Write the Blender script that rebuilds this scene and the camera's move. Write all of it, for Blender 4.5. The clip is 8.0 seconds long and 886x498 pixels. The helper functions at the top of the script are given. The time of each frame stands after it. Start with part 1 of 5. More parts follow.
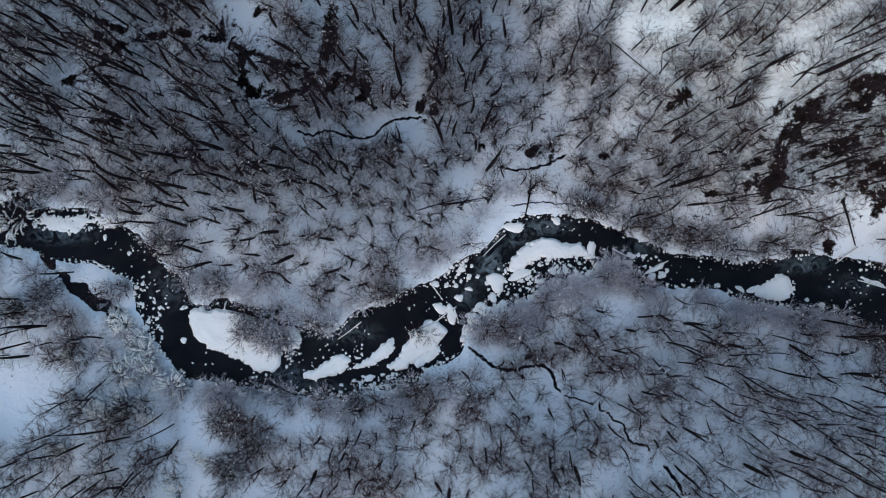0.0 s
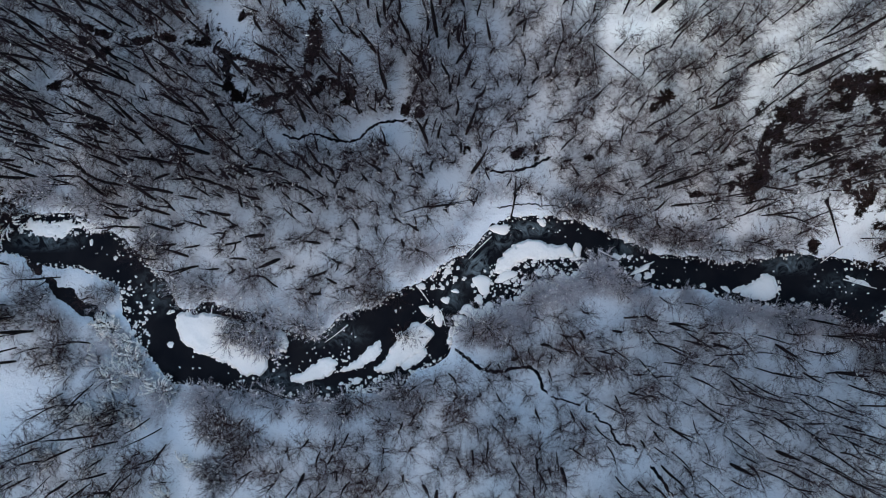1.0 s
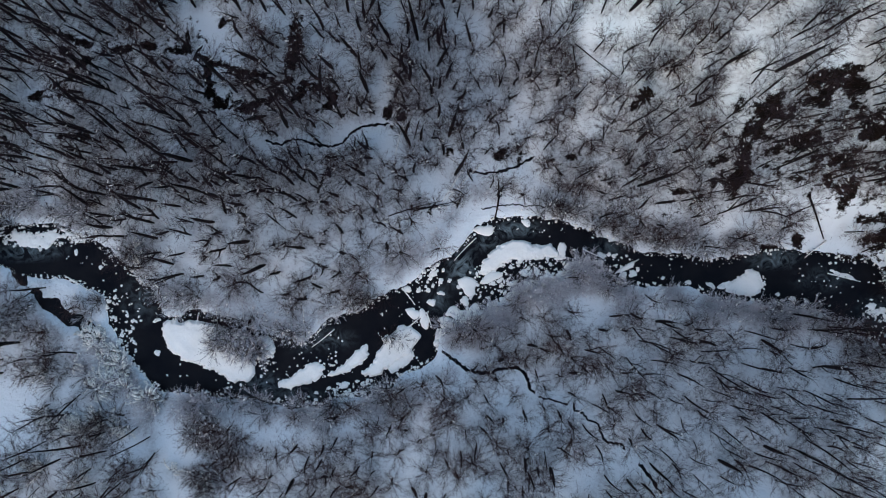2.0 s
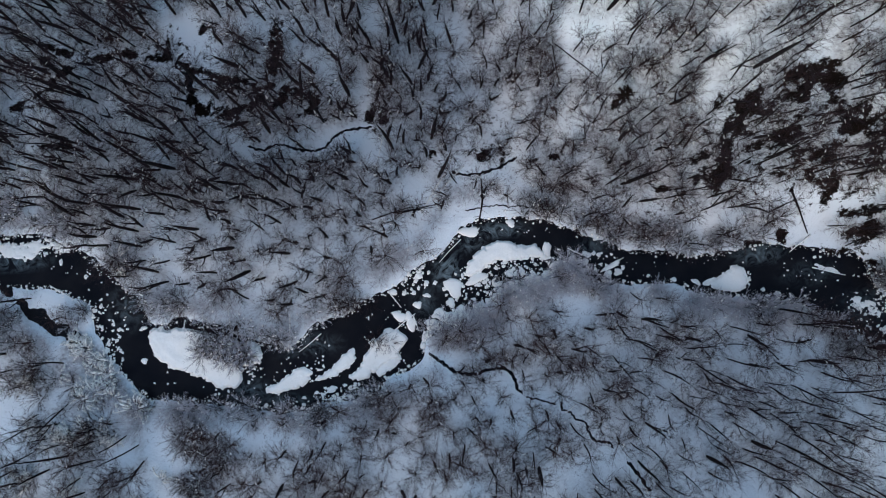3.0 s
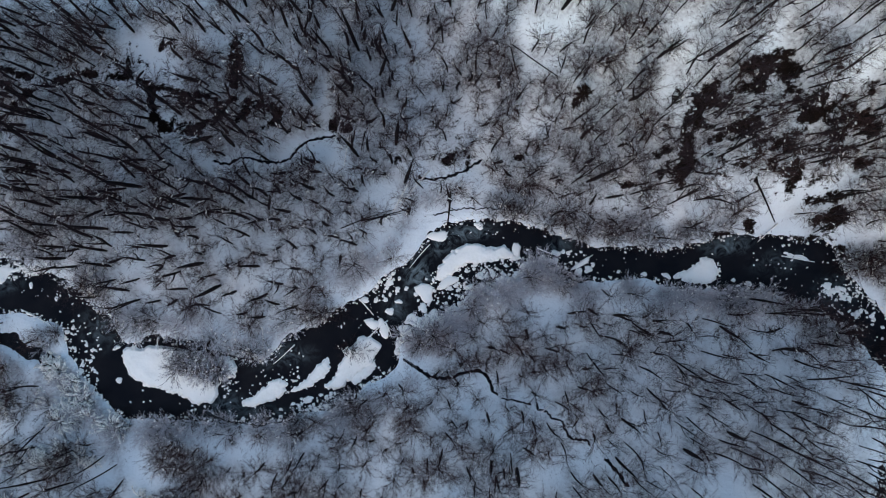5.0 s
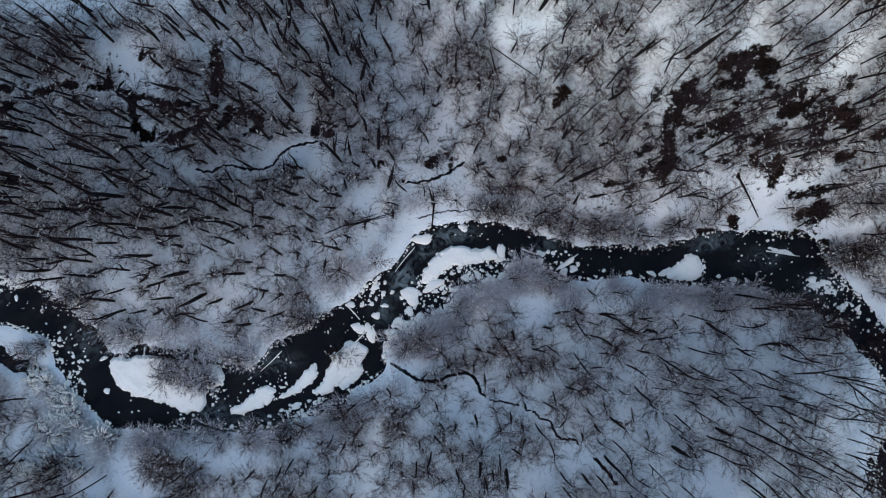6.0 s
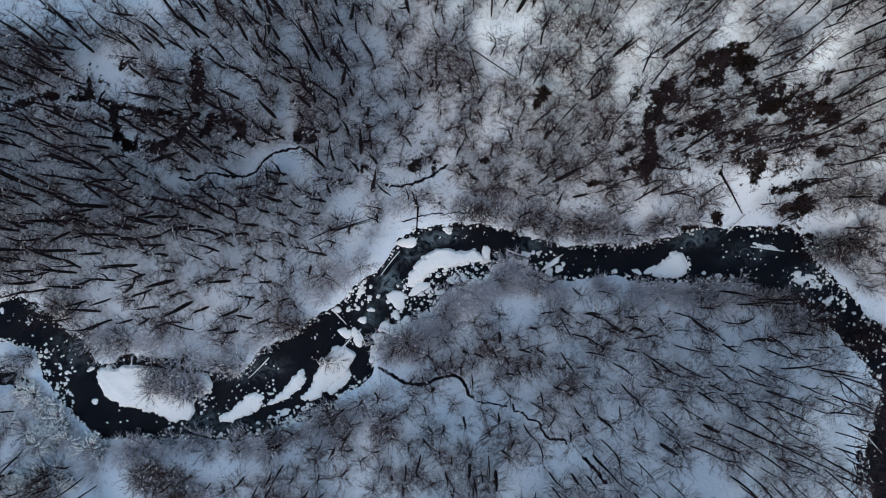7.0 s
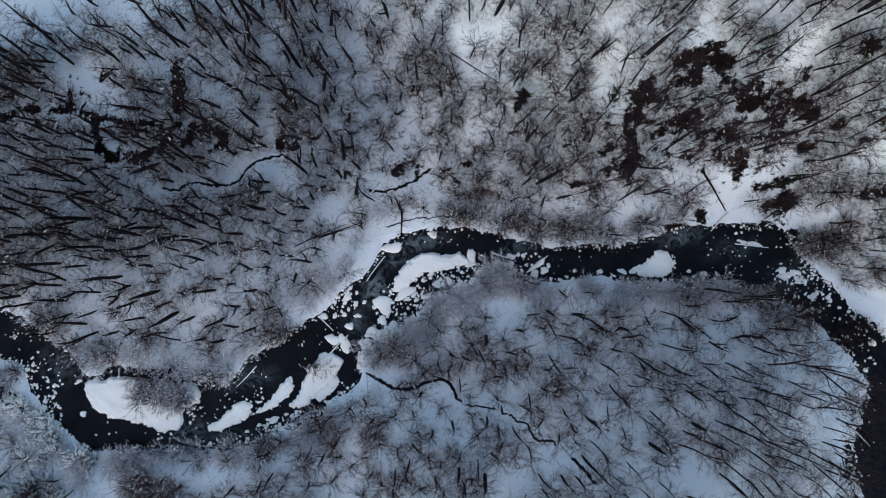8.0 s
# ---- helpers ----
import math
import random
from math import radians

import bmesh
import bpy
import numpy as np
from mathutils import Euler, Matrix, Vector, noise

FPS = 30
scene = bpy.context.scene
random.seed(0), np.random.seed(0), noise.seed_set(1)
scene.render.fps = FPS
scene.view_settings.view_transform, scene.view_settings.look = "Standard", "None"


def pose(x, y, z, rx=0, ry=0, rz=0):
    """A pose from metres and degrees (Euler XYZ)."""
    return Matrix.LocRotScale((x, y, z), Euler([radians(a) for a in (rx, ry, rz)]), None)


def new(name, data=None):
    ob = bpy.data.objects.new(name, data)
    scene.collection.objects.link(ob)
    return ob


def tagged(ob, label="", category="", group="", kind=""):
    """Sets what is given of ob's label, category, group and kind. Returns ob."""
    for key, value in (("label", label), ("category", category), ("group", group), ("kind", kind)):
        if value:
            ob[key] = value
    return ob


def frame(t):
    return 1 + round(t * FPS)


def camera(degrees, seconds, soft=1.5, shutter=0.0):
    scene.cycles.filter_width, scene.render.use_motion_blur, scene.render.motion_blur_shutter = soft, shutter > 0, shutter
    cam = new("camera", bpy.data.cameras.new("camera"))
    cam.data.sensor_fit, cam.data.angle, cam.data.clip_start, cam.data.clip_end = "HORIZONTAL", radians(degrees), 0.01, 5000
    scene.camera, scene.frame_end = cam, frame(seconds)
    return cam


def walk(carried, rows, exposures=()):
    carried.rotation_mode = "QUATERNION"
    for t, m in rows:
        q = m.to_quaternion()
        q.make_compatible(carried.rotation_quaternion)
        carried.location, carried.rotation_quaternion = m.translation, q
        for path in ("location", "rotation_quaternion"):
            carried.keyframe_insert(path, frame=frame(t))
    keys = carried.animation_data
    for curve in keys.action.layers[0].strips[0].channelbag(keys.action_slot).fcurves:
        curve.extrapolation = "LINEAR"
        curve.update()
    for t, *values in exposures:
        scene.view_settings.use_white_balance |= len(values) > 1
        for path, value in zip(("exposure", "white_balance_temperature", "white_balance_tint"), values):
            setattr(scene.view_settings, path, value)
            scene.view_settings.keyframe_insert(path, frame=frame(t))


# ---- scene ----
cam = camera(61.7, 8.0, 1.0)
PATH = [
    (0, 0.211, -0.946, 119.638, 1.865, 0.143, -0.026),
    (0.5, 1.163, -0.914, 119.740, 1.939, 0.078, -0.130),
    (1, 2.166, -0.838, 119.827, 1.987, 0.023, -0.459),
    (1.5, 3.210, -0.726, 119.900, 2.023, -0.038, -1.061),
    (3, 6.498, -0.242, 120.058, 1.979, -0.169, -2.879),
    (3.5, 7.618, -0.050, 120.096, 1.933, -0.198, -3.545),
    (4, 8.741, 0.149, 120.130, 1.903, -0.248, -4.190),
    (4.5, 9.861, 0.354, 120.162, 1.859, -0.289, -4.846),
    (6, 13.168, 0.978, 120.263, 1.736, -0.441, -6.863),
    (6.5, 14.246, 1.187, 120.305, 1.670, -0.504, -7.505),
    (7, 15.312, 1.398, 120.353, 1.630, -0.572, -8.155),
    (7.5, 16.366, 1.612, 120.411, 1.600, -0.650, -8.816),
    (8, 17.410, 1.832, 120.479, 1.601, -0.737, -9.486),
]
walk(cam, [(t, pose(x, y, z, rx, ry, rz)) for t, x, y, z, rx, ry, rz in PATH], [(0.0, 1.84, 6850.0, 1.0), (8.0, 1.79, 6850.0, 1.0)])

# ---- light ----
SUN_AZ, SUN_EL = 208.0, 38.0     # degrees clockwise from +y, and above the horizon
world = bpy.data.worlds.new("winter_sky")
scene.world = world
world.use_nodes = True
wn = world.node_tree.nodes
sky = wn.new("ShaderNodeTexSky")
sky.sky_type = "NISHITA"
sky.sun_disc = False
sky.sun_elevation = radians(SUN_EL)
sky.sun_rotation = radians(SUN_AZ)
sky.air_density, sky.dust_density, sky.ozone_density = 1.0, 0.4, 0.8
wn["Background"].inputs["Strength"].default_value = 0.085
world.node_tree.links.new(sky.outputs["Color"], wn["Background"].inputs["Color"])

sun_data = bpy.data.lights.new("sun", "SUN")
sun_data.energy, sun_data.angle, sun_data.color = 0.32, radians(50.0), (1.0, 0.62, 0.40)
sun = new("sun", sun_data)
to_sun = Vector((math.sin(radians(SUN_AZ)) * math.cos(radians(SUN_EL)), math.cos(radians(SUN_AZ)) * math.cos(radians(SUN_EL)), math.sin(radians(SUN_EL))))
sun.matrix_world = Matrix.Translation((0, 0, 200)) @ to_sun.to_track_quat("Z", "Y").to_matrix().to_4x4()

# ---- materials ----


def material(name, rough=0.8, metal=0.0):
    m = bpy.data.materials.new(name)
    m.use_nodes = True
    b = m.node_tree.nodes["Principled BSDF"]
    b.inputs["Roughness"].default_value = rough
    b.inputs["Metallic"].default_value = metal
    return m, m.node_tree.nodes, m.node_tree.links, b


def noise_node(nodes, links, scale, detail=4.0, rough=0.55, coord="Object"):
    tc = nodes.new("ShaderNodeTexCoord")
    n = nodes.new("ShaderNodeTexNoise")
    n.inputs["Scale"].default_value = scale
    n.inputs["Detail"].default_value = detail
    n.inputs["Roughness"].default_value = rough
    links.new(tc.outputs[coord], n.inputs["Vector"])
    return n.outputs["Fac"]


def ramp(nodes, links, fac, stops):
    r = nodes.new("ShaderNodeValToRGB")
    while len(r.color_ramp.elements) < len(stops):
        r.color_ramp.elements.new(0.5)
    for e, (p, c) in zip(r.color_ramp.elements, stops):
        e.position, e.color = p, (*c, 1.0)
    links.new(fac, r.inputs["Fac"])
    return r.outputs["Color"]


def mix(nodes, links, fac, a, b, mode="MIX"):
    m = nodes.new("ShaderNodeMix")
    m.data_type, m.blend_type = "RGBA", mode
    for value, socket in ((fac, m.inputs["Factor"]), (a, m.inputs["A"]), (b, m.inputs["B"])):
        if isinstance(value, bpy.types.NodeSocket):
            links.new(value, socket)
        elif isinstance(value, tuple):
            socket.default_value = (*value, 1.0)
        else:
            socket.default_value = value
    return m.outputs["Result"]


def calc(nodes, links, op, a, b=0.0, clamp=False):
    m = nodes.new("ShaderNodeMath")
    m.operation, m.use_clamp = op, clamp
    for value, socket in ((a, m.inputs[0]), (b, m.inputs[1])):
        if isinstance(value, bpy.types.NodeSocket):
            links.new(value, socket)
        else:
            socket.default_value = value
    return m.outputs[0]


def bump(nodes, links, bsdf, height, strength, distance):
    b = nodes.new("ShaderNodeBump")
    b.inputs["Strength"].default_value, b.inputs["Distance"].default_value = strength, distance
    links.new(height, b.inputs["Height"])
    links.new(b.outputs["Normal"], bsdf.inputs["Normal"])


def make_snow(name, litter_haze):
    """Snow with soft lumps and a little fallen bark and twig litter."""
    m, n, l, b = material(name, 0.75)
    base = ramp(n, l, noise_node(n, l, 0.35, 6), [(0.3, (0.86, 0.85, 0.79)), (0.7, (0.94, 0.92, 0.86))])
    specks = calc(n, l, "MULTIPLY", ramp(n, l, noise_node(n, l, 2.6, 6, 0.7), [(0.55, (0, 0, 0)), (0.78, (1, 1, 1))]), litter_haze)
    l.new(mix(n, l, specks, base, (0.16, 0.12, 0.10)), b.inputs["Base Color"])
    bump(n, l, b, noise_node(n, l, 1.7, 6, 0.6), 0.5, 0.12)
    return m


def make_ground():
    """Snow over dark wet earth, which shows where the wet attribute is high."""
    m, n, l, b = material("snowy_ground", 0.75)
    b.inputs["Specular IOR Level"].default_value = 0.04
    base = ramp(n, l, noise_node(n, l, 0.07, 5), [(0.3, (0.71, 0.765, 0.79)), (0.7, (0.82, 0.86, 0.87))])
    litter_haze = n.new("ShaderNodeAttribute")
    litter_haze.attribute_name = "litter_haze"
    # brown mottling under trees: crown haze put into the snow colour, with twig litter
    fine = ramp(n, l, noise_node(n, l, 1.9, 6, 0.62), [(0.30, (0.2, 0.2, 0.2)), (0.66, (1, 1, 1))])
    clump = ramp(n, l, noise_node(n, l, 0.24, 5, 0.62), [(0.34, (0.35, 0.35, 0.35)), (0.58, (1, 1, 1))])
    specks = calc(n, l, "MULTIPLY", calc(n, l, "MULTIPLY", fine, clump), calc(n, l, "ADD", calc(n, l, "MULTIPLY", litter_haze.outputs["Fac"], 0.74), 0.02))
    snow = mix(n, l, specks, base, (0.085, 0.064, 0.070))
    earth = ramp(n, l, noise_node(n, l, 0.9, 6, 0.65), [(0.3, (0.0022, 0.0014, 0.0012)), (0.7, (0.011, 0.006, 0.005))])
    wet = n.new("ShaderNodeAttribute")
    wet.attribute_name = "wet"
    rough = calc(n, l, "SUBTRACT", noise_node(n, l, 0.5, 10, 0.82), 0.5)
    edge = calc(n, l, "ADD", wet.outputs["Fac"], calc(n, l, "MULTIPLY", rough, 3.8))
    fac = calc(n, l, "MULTIPLY", calc(n, l, "SUBTRACT", edge, 0.5), 7.0, True)
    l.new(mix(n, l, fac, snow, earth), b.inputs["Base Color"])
    l.new(calc(n, l, "SUBTRACT", 0.8, calc(n, l, "MULTIPLY", fac, 0.25)), b.inputs["Roughness"])
    bump(n, l, b, noise_node(n, l, 1.4, 7, 0.62), 0.8, 0.25)
    return m


def make_water():
    """Black peaty water with thin drifts of slush under the surface."""
    m, n, l, b = material("river_water", 0.12)
    drift = n.new("ShaderNodeAttribute")
    drift.attribute_name = "slush"
    tc = n.new("ShaderNodeTexCoord")
    w = n.new("ShaderNodeTexNoise")
    w.inputs["Scale"].default_value, w.inputs["Detail"].default_value = 0.42, 9
    w.inputs["Distortion"].default_value, w.inputs["Roughness"].default_value = 2.2, 0.6
    l.new(tc.outputs["Object"], w.inputs["Vector"])
    swirl = ramp(n, l, w.outputs["Fac"], [(0.42, (0, 0, 0)), (0.75, (1, 1, 1))])
    fac = calc(n, l, "MULTIPLY", drift.outputs["Fac"], swirl)
    deep = ramp(n, l, noise_node(n, l, 0.25, 4), [(0.35, (0.004, 0.004, 0.006)), (0.75, (0.012, 0.011, 0.012))])
    l.new(mix(n, l, fac, deep, (0.30, 0.38, 0.40)), b.inputs["Base Color"])
    b.inputs["IOR"].default_value = 1.333
    b.inputs["Specular IOR Level"].default_value = 0.16
    bump(n, l, b, noise_node(n, l, 1.1, 4), 0.12, 0.05)
    return m


def make_bark(name, dark, light, scale=3.0):
    m, n, l, b = material(name, 0.95)
    b.inputs["Specular IOR Level"].default_value = 0.1
    oi = n.new("ShaderNodeObjectInfo")
    geo = n.new("ShaderNodeNewGeometry")
    mixed = calc(n, l, "ADD", calc(n, l, "MULTIPLY", geo.outputs["Random Per Island"], 0.45), calc(n, l, "MULTIPLY", noise_node(n, l, scale, 5), 0.6))
    col = ramp(n, l, mixed, [(0.2, dark), (0.8, light)])
    l.new(mix(n, l, calc(n, l, "MULTIPLY", oi.outputs["Random"], 0.25), col, dark), b.inputs["Base Color"])
    return m


GROUND = make_ground()
SNOW = make_snow("river_snow", 0.10)
CLEAN_SNOW = make_snow("clung_snow", 0.0)
WATER = make_water()
BARK = make_bark("dark_bark", (0.004, 0.0034, 0.004), (0.015, 0.012, 0.013))
TWIG = make_bark("grey_brown_twig", (0.013, 0.0088, 0.0100), (0.052, 0.034, 0.039))
BROWN_TWIG = make_bark("red_brown_twig", (0.020, 0.0115, 0.0115), (0.070, 0.041, 0.039))
BRUSH = make_bark("dead_stem", (0.040, 0.032, 0.034), (0.095, 0.079, 0.080))
PALE_TWIG = make_bark("rimed_twig", (0.34, 0.33, 0.35), (0.72, 0.71, 0.74))
CONIFER = make_bark("dead_brown_needles", (0.006, 0.004, 0.003), (0.026, 0.015, 0.011))
WOOD = make_bark("weathered_wood", (0.060, 0.050, 0.044), (0.200, 0.170, 0.145), 6.0)

# ---- plan: banks, hill, wet patches (metres) ----
NORTH = [(-400, 60), (-140, 22), (-90, 12), (-71.7, 10.2), (-66.2, 9.3), (-58, 9.3), (-53.4, 7.2), (-48.7, 4), (-44.1, -0.6), (-41.4, -4.2), (-39.7, -6.1), (-35, -5.8), (-30.4, -6.7), (-25.9, -8.4), (-22.2, -10.2), (-17.7, -10.7), (-14.5, -7.9), (-9.5, -5.8), (-3.6, -3.1), (0.5, -1.1), (4.1, 1.7), (7.7, 3.9), (9.8, 6.2), (13.2, 8), (18.2, 8.5), (23.2, 7.8), (27.8, 6.2), (31.4, 4.4), (35.9, 2.4), (39.1, 1.6), (44.1, 1.4), (49.5, 0.5), (54.1, 1.4), (59.5, 1.9), (63.6, 1.4), (67, 0.8), (70.6, -0.4), (74.8, -0.9), (76, -4.4), (77, -6.7), (79.3, -9.8), (82.4, -13.2), (84.6, -16.6), (87.7, -20.6), (96, -34), (93, -48), (110, -90), (160, -400)]
SOUTH = [(-400, 48), (-140, 14), (-90, 6), (-71.6, 4.2), (-67.9, 3.1), (-64.7, 2.2), (-62.4, 1.4), (-57.8, 1), (-53.2, -0.6), (-50, -2.4), (-48.6, -7.8), (-46.7, -11.5), (-44, -15.1), (-41.2, -17.8), (-34.9, -18.4), (-29.4, -19.1), (-22.2, -20.4), (-16.7, -20.7), (-11.3, -19.8), (-5.9, -19.1), (-2.3, -16.2), (1.4, -14.2), (2.7, -12.2), (3.9, -9.7), (5.9, -7.4), (9.5, -7.6), (12.3, -5.6), (15.9, -3.5), (19.5, -2.2), (24.1, -0.3), (28.6, -1.5), (31.3, -2.4), (36.8, -2.9), (40.4, -3.3), (44.9, -3.2), (47.6, -4.7), (51.2, -5.6), (56.4, -6.4), (61.9, -7.2), (68.8, -10.2), (73.9, -13.4), (77.4, -17.3), (81, -21.1), (83, -25.2), (84.2, -29.1), (81.2, -35.1), (78.5, -45.8), (84, -70), (120, -400)]


def spline(points, step=0.6, closed=False):
    """A Catmull-Rom line through the points, sampled about every step metres."""
    p = np.array(points, float)
    n = len(p)
    out = []
    for i in range(n if closed else n - 1):
        a, b, c, d = (p[(i + k) % n] if closed else p[min(max(i + k, 0), n - 1)] for k in (-1, 0, 1, 2))
        for u in np.linspace(0, 1, max(2, min(40, int(np.linalg.norm(c - b) / step) + 1)), endpoint=False):
            out.append(0.5 * (2 * b + (c - a) * u + (2 * a - 5 * b + 4 * c - d) * u * u + (3 * b - a - 3 * c + d) * u ** 3))
    if not closed:
        out.append(p[-1])
    return np.array(out)


def line_distance(x, y, line, closed=False):
    best = np.full(x.shape, 1e9)
    ends = np.roll(line, -1, 0) if closed else line[1:]
    for (ax, ay), (bx, by) in zip(line, ends):
        vx, vy = bx - ax, by - ay
        u = np.clip(((x - ax) * vx + (y - ay) * vy) / (vx * vx + vy * vy + 1e-9), 0, 1)
        best = np.minimum(best, (x - ax - u * vx) ** 2 + (y - ay - u * vy) ** 2)
    return np.sqrt(best)


def inside(x, y, line):
    odd = np.zeros(x.shape, bool)
    for (ax, ay), (bx, by) in zip(line, np.roll(line, -1, 0)):
        hit = (ay > y) != (by > y)
        with np.errstate(divide="ignore", invalid="ignore"):
            odd ^= hit & (x < (bx - ax) * (y - ay) / (by - ay) + ax)
    return odd


def lattice(i, j, seed):
    h = (i * 374761393 + j * 668265263 + seed * 974634777) & 0x7FFFFFFF
    h = ((h ^ (h >> 13)) * 1274126177) & 0x7FFFFFFF
    return ((h ^ (h >> 16)) & 0xFFFF) / 65535.0


def value_noise(x, y, size, seed):
    """Smooth noise in -1..1 with features about size metres wide."""
    u, v = x / size, y / size
    i, j = np.floor(u).astype(np.int64), np.floor(v).astype(np.int64)
    fu, fv = u - i, v - j
    fu, fv = fu * fu * (3 - 2 * fu), fv * fv * (3 - 2 * fv)
    a = lattice(i, j, seed) * (1 - fu) + lattice(i + 1, j, seed) * fu
    b = lattice(i, j + 1, seed) * (1 - fu) + lattice(i + 1, j + 1, seed) * fu
    return 2 * (a * (1 - fv) + b * fv) - 1


def smooth(t):
    t = np.clip(t, 0, 1)
    return t * t * (3 - 2 * t)


RIVER = np.concatenate([spline(NORTH, 1.0), spline(SOUTH, 1.0)[::-1]])
SIDE_CHANNEL = spline([(-64.5, 1.9), (-62.4, -0.6), (-60.0, -2.9), (-57.7, -4.7), (-55.0, -6.3), (-52.6, -8.0)])
HILL_FOOT = [(-400, 300), (-60, 120), (0, 42), (14, 22), (20, 14), (26, 11.5), (34, 8.5), (42, 5.5), (50, 4), (58, 3.5), (66, 1.5), (76, -1), (86, -13), (96, -24), (400, -60)]


def exact_distance(x, y):
    d = line_distance(x, y, RIVER, True)
    d = np.where(inside(x, y, RIVER), -d, d)
    d = np.minimum(d, line_distance(x, y, SIDE_CHANNEL) - 0.8)
    return d


NEAR_X, NEAR_Y = np.arange(-96.0, 114.1, 0.6), np.arange(-68.0, 78.1, 0.6)
NEAR = exact_distance(*(a.ravel() for a in np.meshgrid(NEAR_X, NEAR_Y))).reshape(len(NEAR_Y), len(NEAR_X))


def river_distance(x, y):
    """Metres from the water's edge: negative in the river."""
    i = np.clip(((x - NEAR_X[0]) / 0.6).astype(int), 0, len(NEAR_X) - 2)
    j = np.clip(((y - NEAR_Y[0]) / 0.6).astype(int), 0, len(NEAR_Y) - 2)
    u, v = np.clip((x - NEAR_X[i]) / 0.6, 0, 1), np.clip((y - NEAR_Y[j]) / 0.6, 0, 1)
    d = (NEAR[j, i] * (1 - u) + NEAR[j, i + 1] * u) * (1 - v) + (NEAR[j + 1, i] * (1 - u) + NEAR[j + 1, i + 1] * u) * v
    far = (x < NEAR_X[0]) | (x > NEAR_X[-1]) | (y < NEAR_Y[0]) | (y > NEAR_Y[-1])
    if far.any():
        d = d.copy()
        d[far] = exact_distance(x[far], y[far])
    return d


def ragged(x, y):
    return 0.55 * value_noise(x, y, 2.6, 3) + 0.35 * value_noise(x, y, 1.0, 4) + 0.2 * value_noise(x, y, 0.45, 5)


def hill(x, y):
    """The steep wooded slope north-east of the river."""
    hx, hy = np.array(HILL_FOOT, float).T
    d = np.maximum(y - np.interp(x, hx, hy), 0)
    rise = 0.45 * d ** 1.28
    rise = np.where(rise < 24, rise, 24 + 14 * (1 - np.exp(-np.maximum(rise - 24, 0) / 14)))
    return smooth((x - 6) / 48) * rise


def south_slope(x, y, d):
    """The gentle rise of the woods south of the river, steeper towards the east."""
    rise = (0.08 + 0.20 * smooth((x + 12) / 26)) * np.maximum(0, -y - 13.5)
    return np.minimum(np.minimum(rise, 0.30 * np.maximum(d - 1.5, 0)), 16.0)


def ground_height(x, y, d=None):
    if d is None:
        d = river_distance(x, y)
    land = 0.42 + south_slope(x, y, d) + hill(x, y)
    land = land + 0.16 * value_noise(x, y, 7.0, 1) + 0.08 * value_noise(x, y, 2.2, 2) + 0.05 * value_noise(x, y, 1.1, 6)
    e = d + ragged(x, y)
    bank = smooth((e + 0.35) / 1.3)
    return np.where(e < -0.35, -0.35 - 0.9 * smooth(-(e + 0.35) / 1.6), -0.35 + (land + 0.35) * bank)


# wet, snow-free patches: centre, half-axes, turn in degrees, strength
WET_SLOPE = [
    (49.5, 19.0, 1.6, 2.7, -4, 1.1),
    (49.9, 14.2, 1.4, 3.4, 8, 1.1),
    (49.7, 10.9, 1.7, 1.0, -24, 1.1),
    (49.8, 21.5, 3.2, 1.5, -4, 1.0),
    (53.9, 20.9, 3.8, 2.1, -4, 0.9),
    (56.9, 24.1, 3.6, 1.3, 4, 1.1),
    (60.8, 23.1, 1.8, 1.3, -4, 1.1),
    (56.4, 22.1, 2.8, 1.2, -4, 1.0),
    (60.5, 20.2, 2.2, 1.0, -4, 0.8),
    (56.4, 16.9, 3.3, 1.3, 6, 1.15),
    (65.6, 18.6, 1.9, 2.1, -14, 1.2),
    (69.5, 17.2, 1.9, 1.5, -4, 1.0),
    (73.1, 15.2, 1.5, 0.8, -4, 1.0),
    (69.9, 13.1, 2.8, 1.0, -4, 0.95),
    (63.5, 14.3, 2.4, 1.1, -19, 1.0),
    (66.4, 10.3, 1.1, 3.1, 4, 1.2),
]
WET_FOOT = [
    (70.4, 6.3, 1.8, 0.9, -14, 1.15),
    (73.6, 6.6, 3.0, 0.8, -4, 1.1),
    (74.8, 3.6, 1.9, 1.3, -39, 1.15),
    (72.3, 2.6, 2.2, 0.8, -4, 1.0),
    (70.4, 0.1, 4.6, 0.9, -4, 1.0),
    (58.4, 1.4, 4.2, 1.0, -16, 1.05),
    (61.4, 3.6, 0.9, 1.0, -4, 0.9),
    (42.1, 11.3, 1.4, 0.6, -4, 1.15),
    (40.6, 7.9, 1.0, 0.7, -4, 0.9),
    (53.3, 14.3, 0.6, 0.6, -4, 1.0),
    (47.2, 13.3, 1.2, 1.2, -4, 0.75),
    (46.6, 15.7, 1.6, 0.6, -4, 0.7),
    (52.4, 18.8, 1.2, 0.9, -4, 0.75),
    (73.7, 10.9, 2.1, 1.8, -4, 0.72),
    (60.4, 18.2, 2.2, 0.9, -4, 0.7),
]
WET_FAR_EAST = [
    (73.5, 15.6, 2.6, 1.0, -34, 1.15),
    (75.7, 10.6, 1.6, 0.6, -9, 0.9),
    (78.2, 12.5, 1.4, 0.9, -9, 0.85),
    (80.3, 13.1, 1.0, 0.7, -9, 0.85),
    (81.0, 9.5, 1.3, 1.1, -9, 0.85),
    (83.3, 2.1, 1.8, 0.8, -9, 0.9),
    (70.5, 14.8, 1.9, 1.4, -9, 0.9),
]
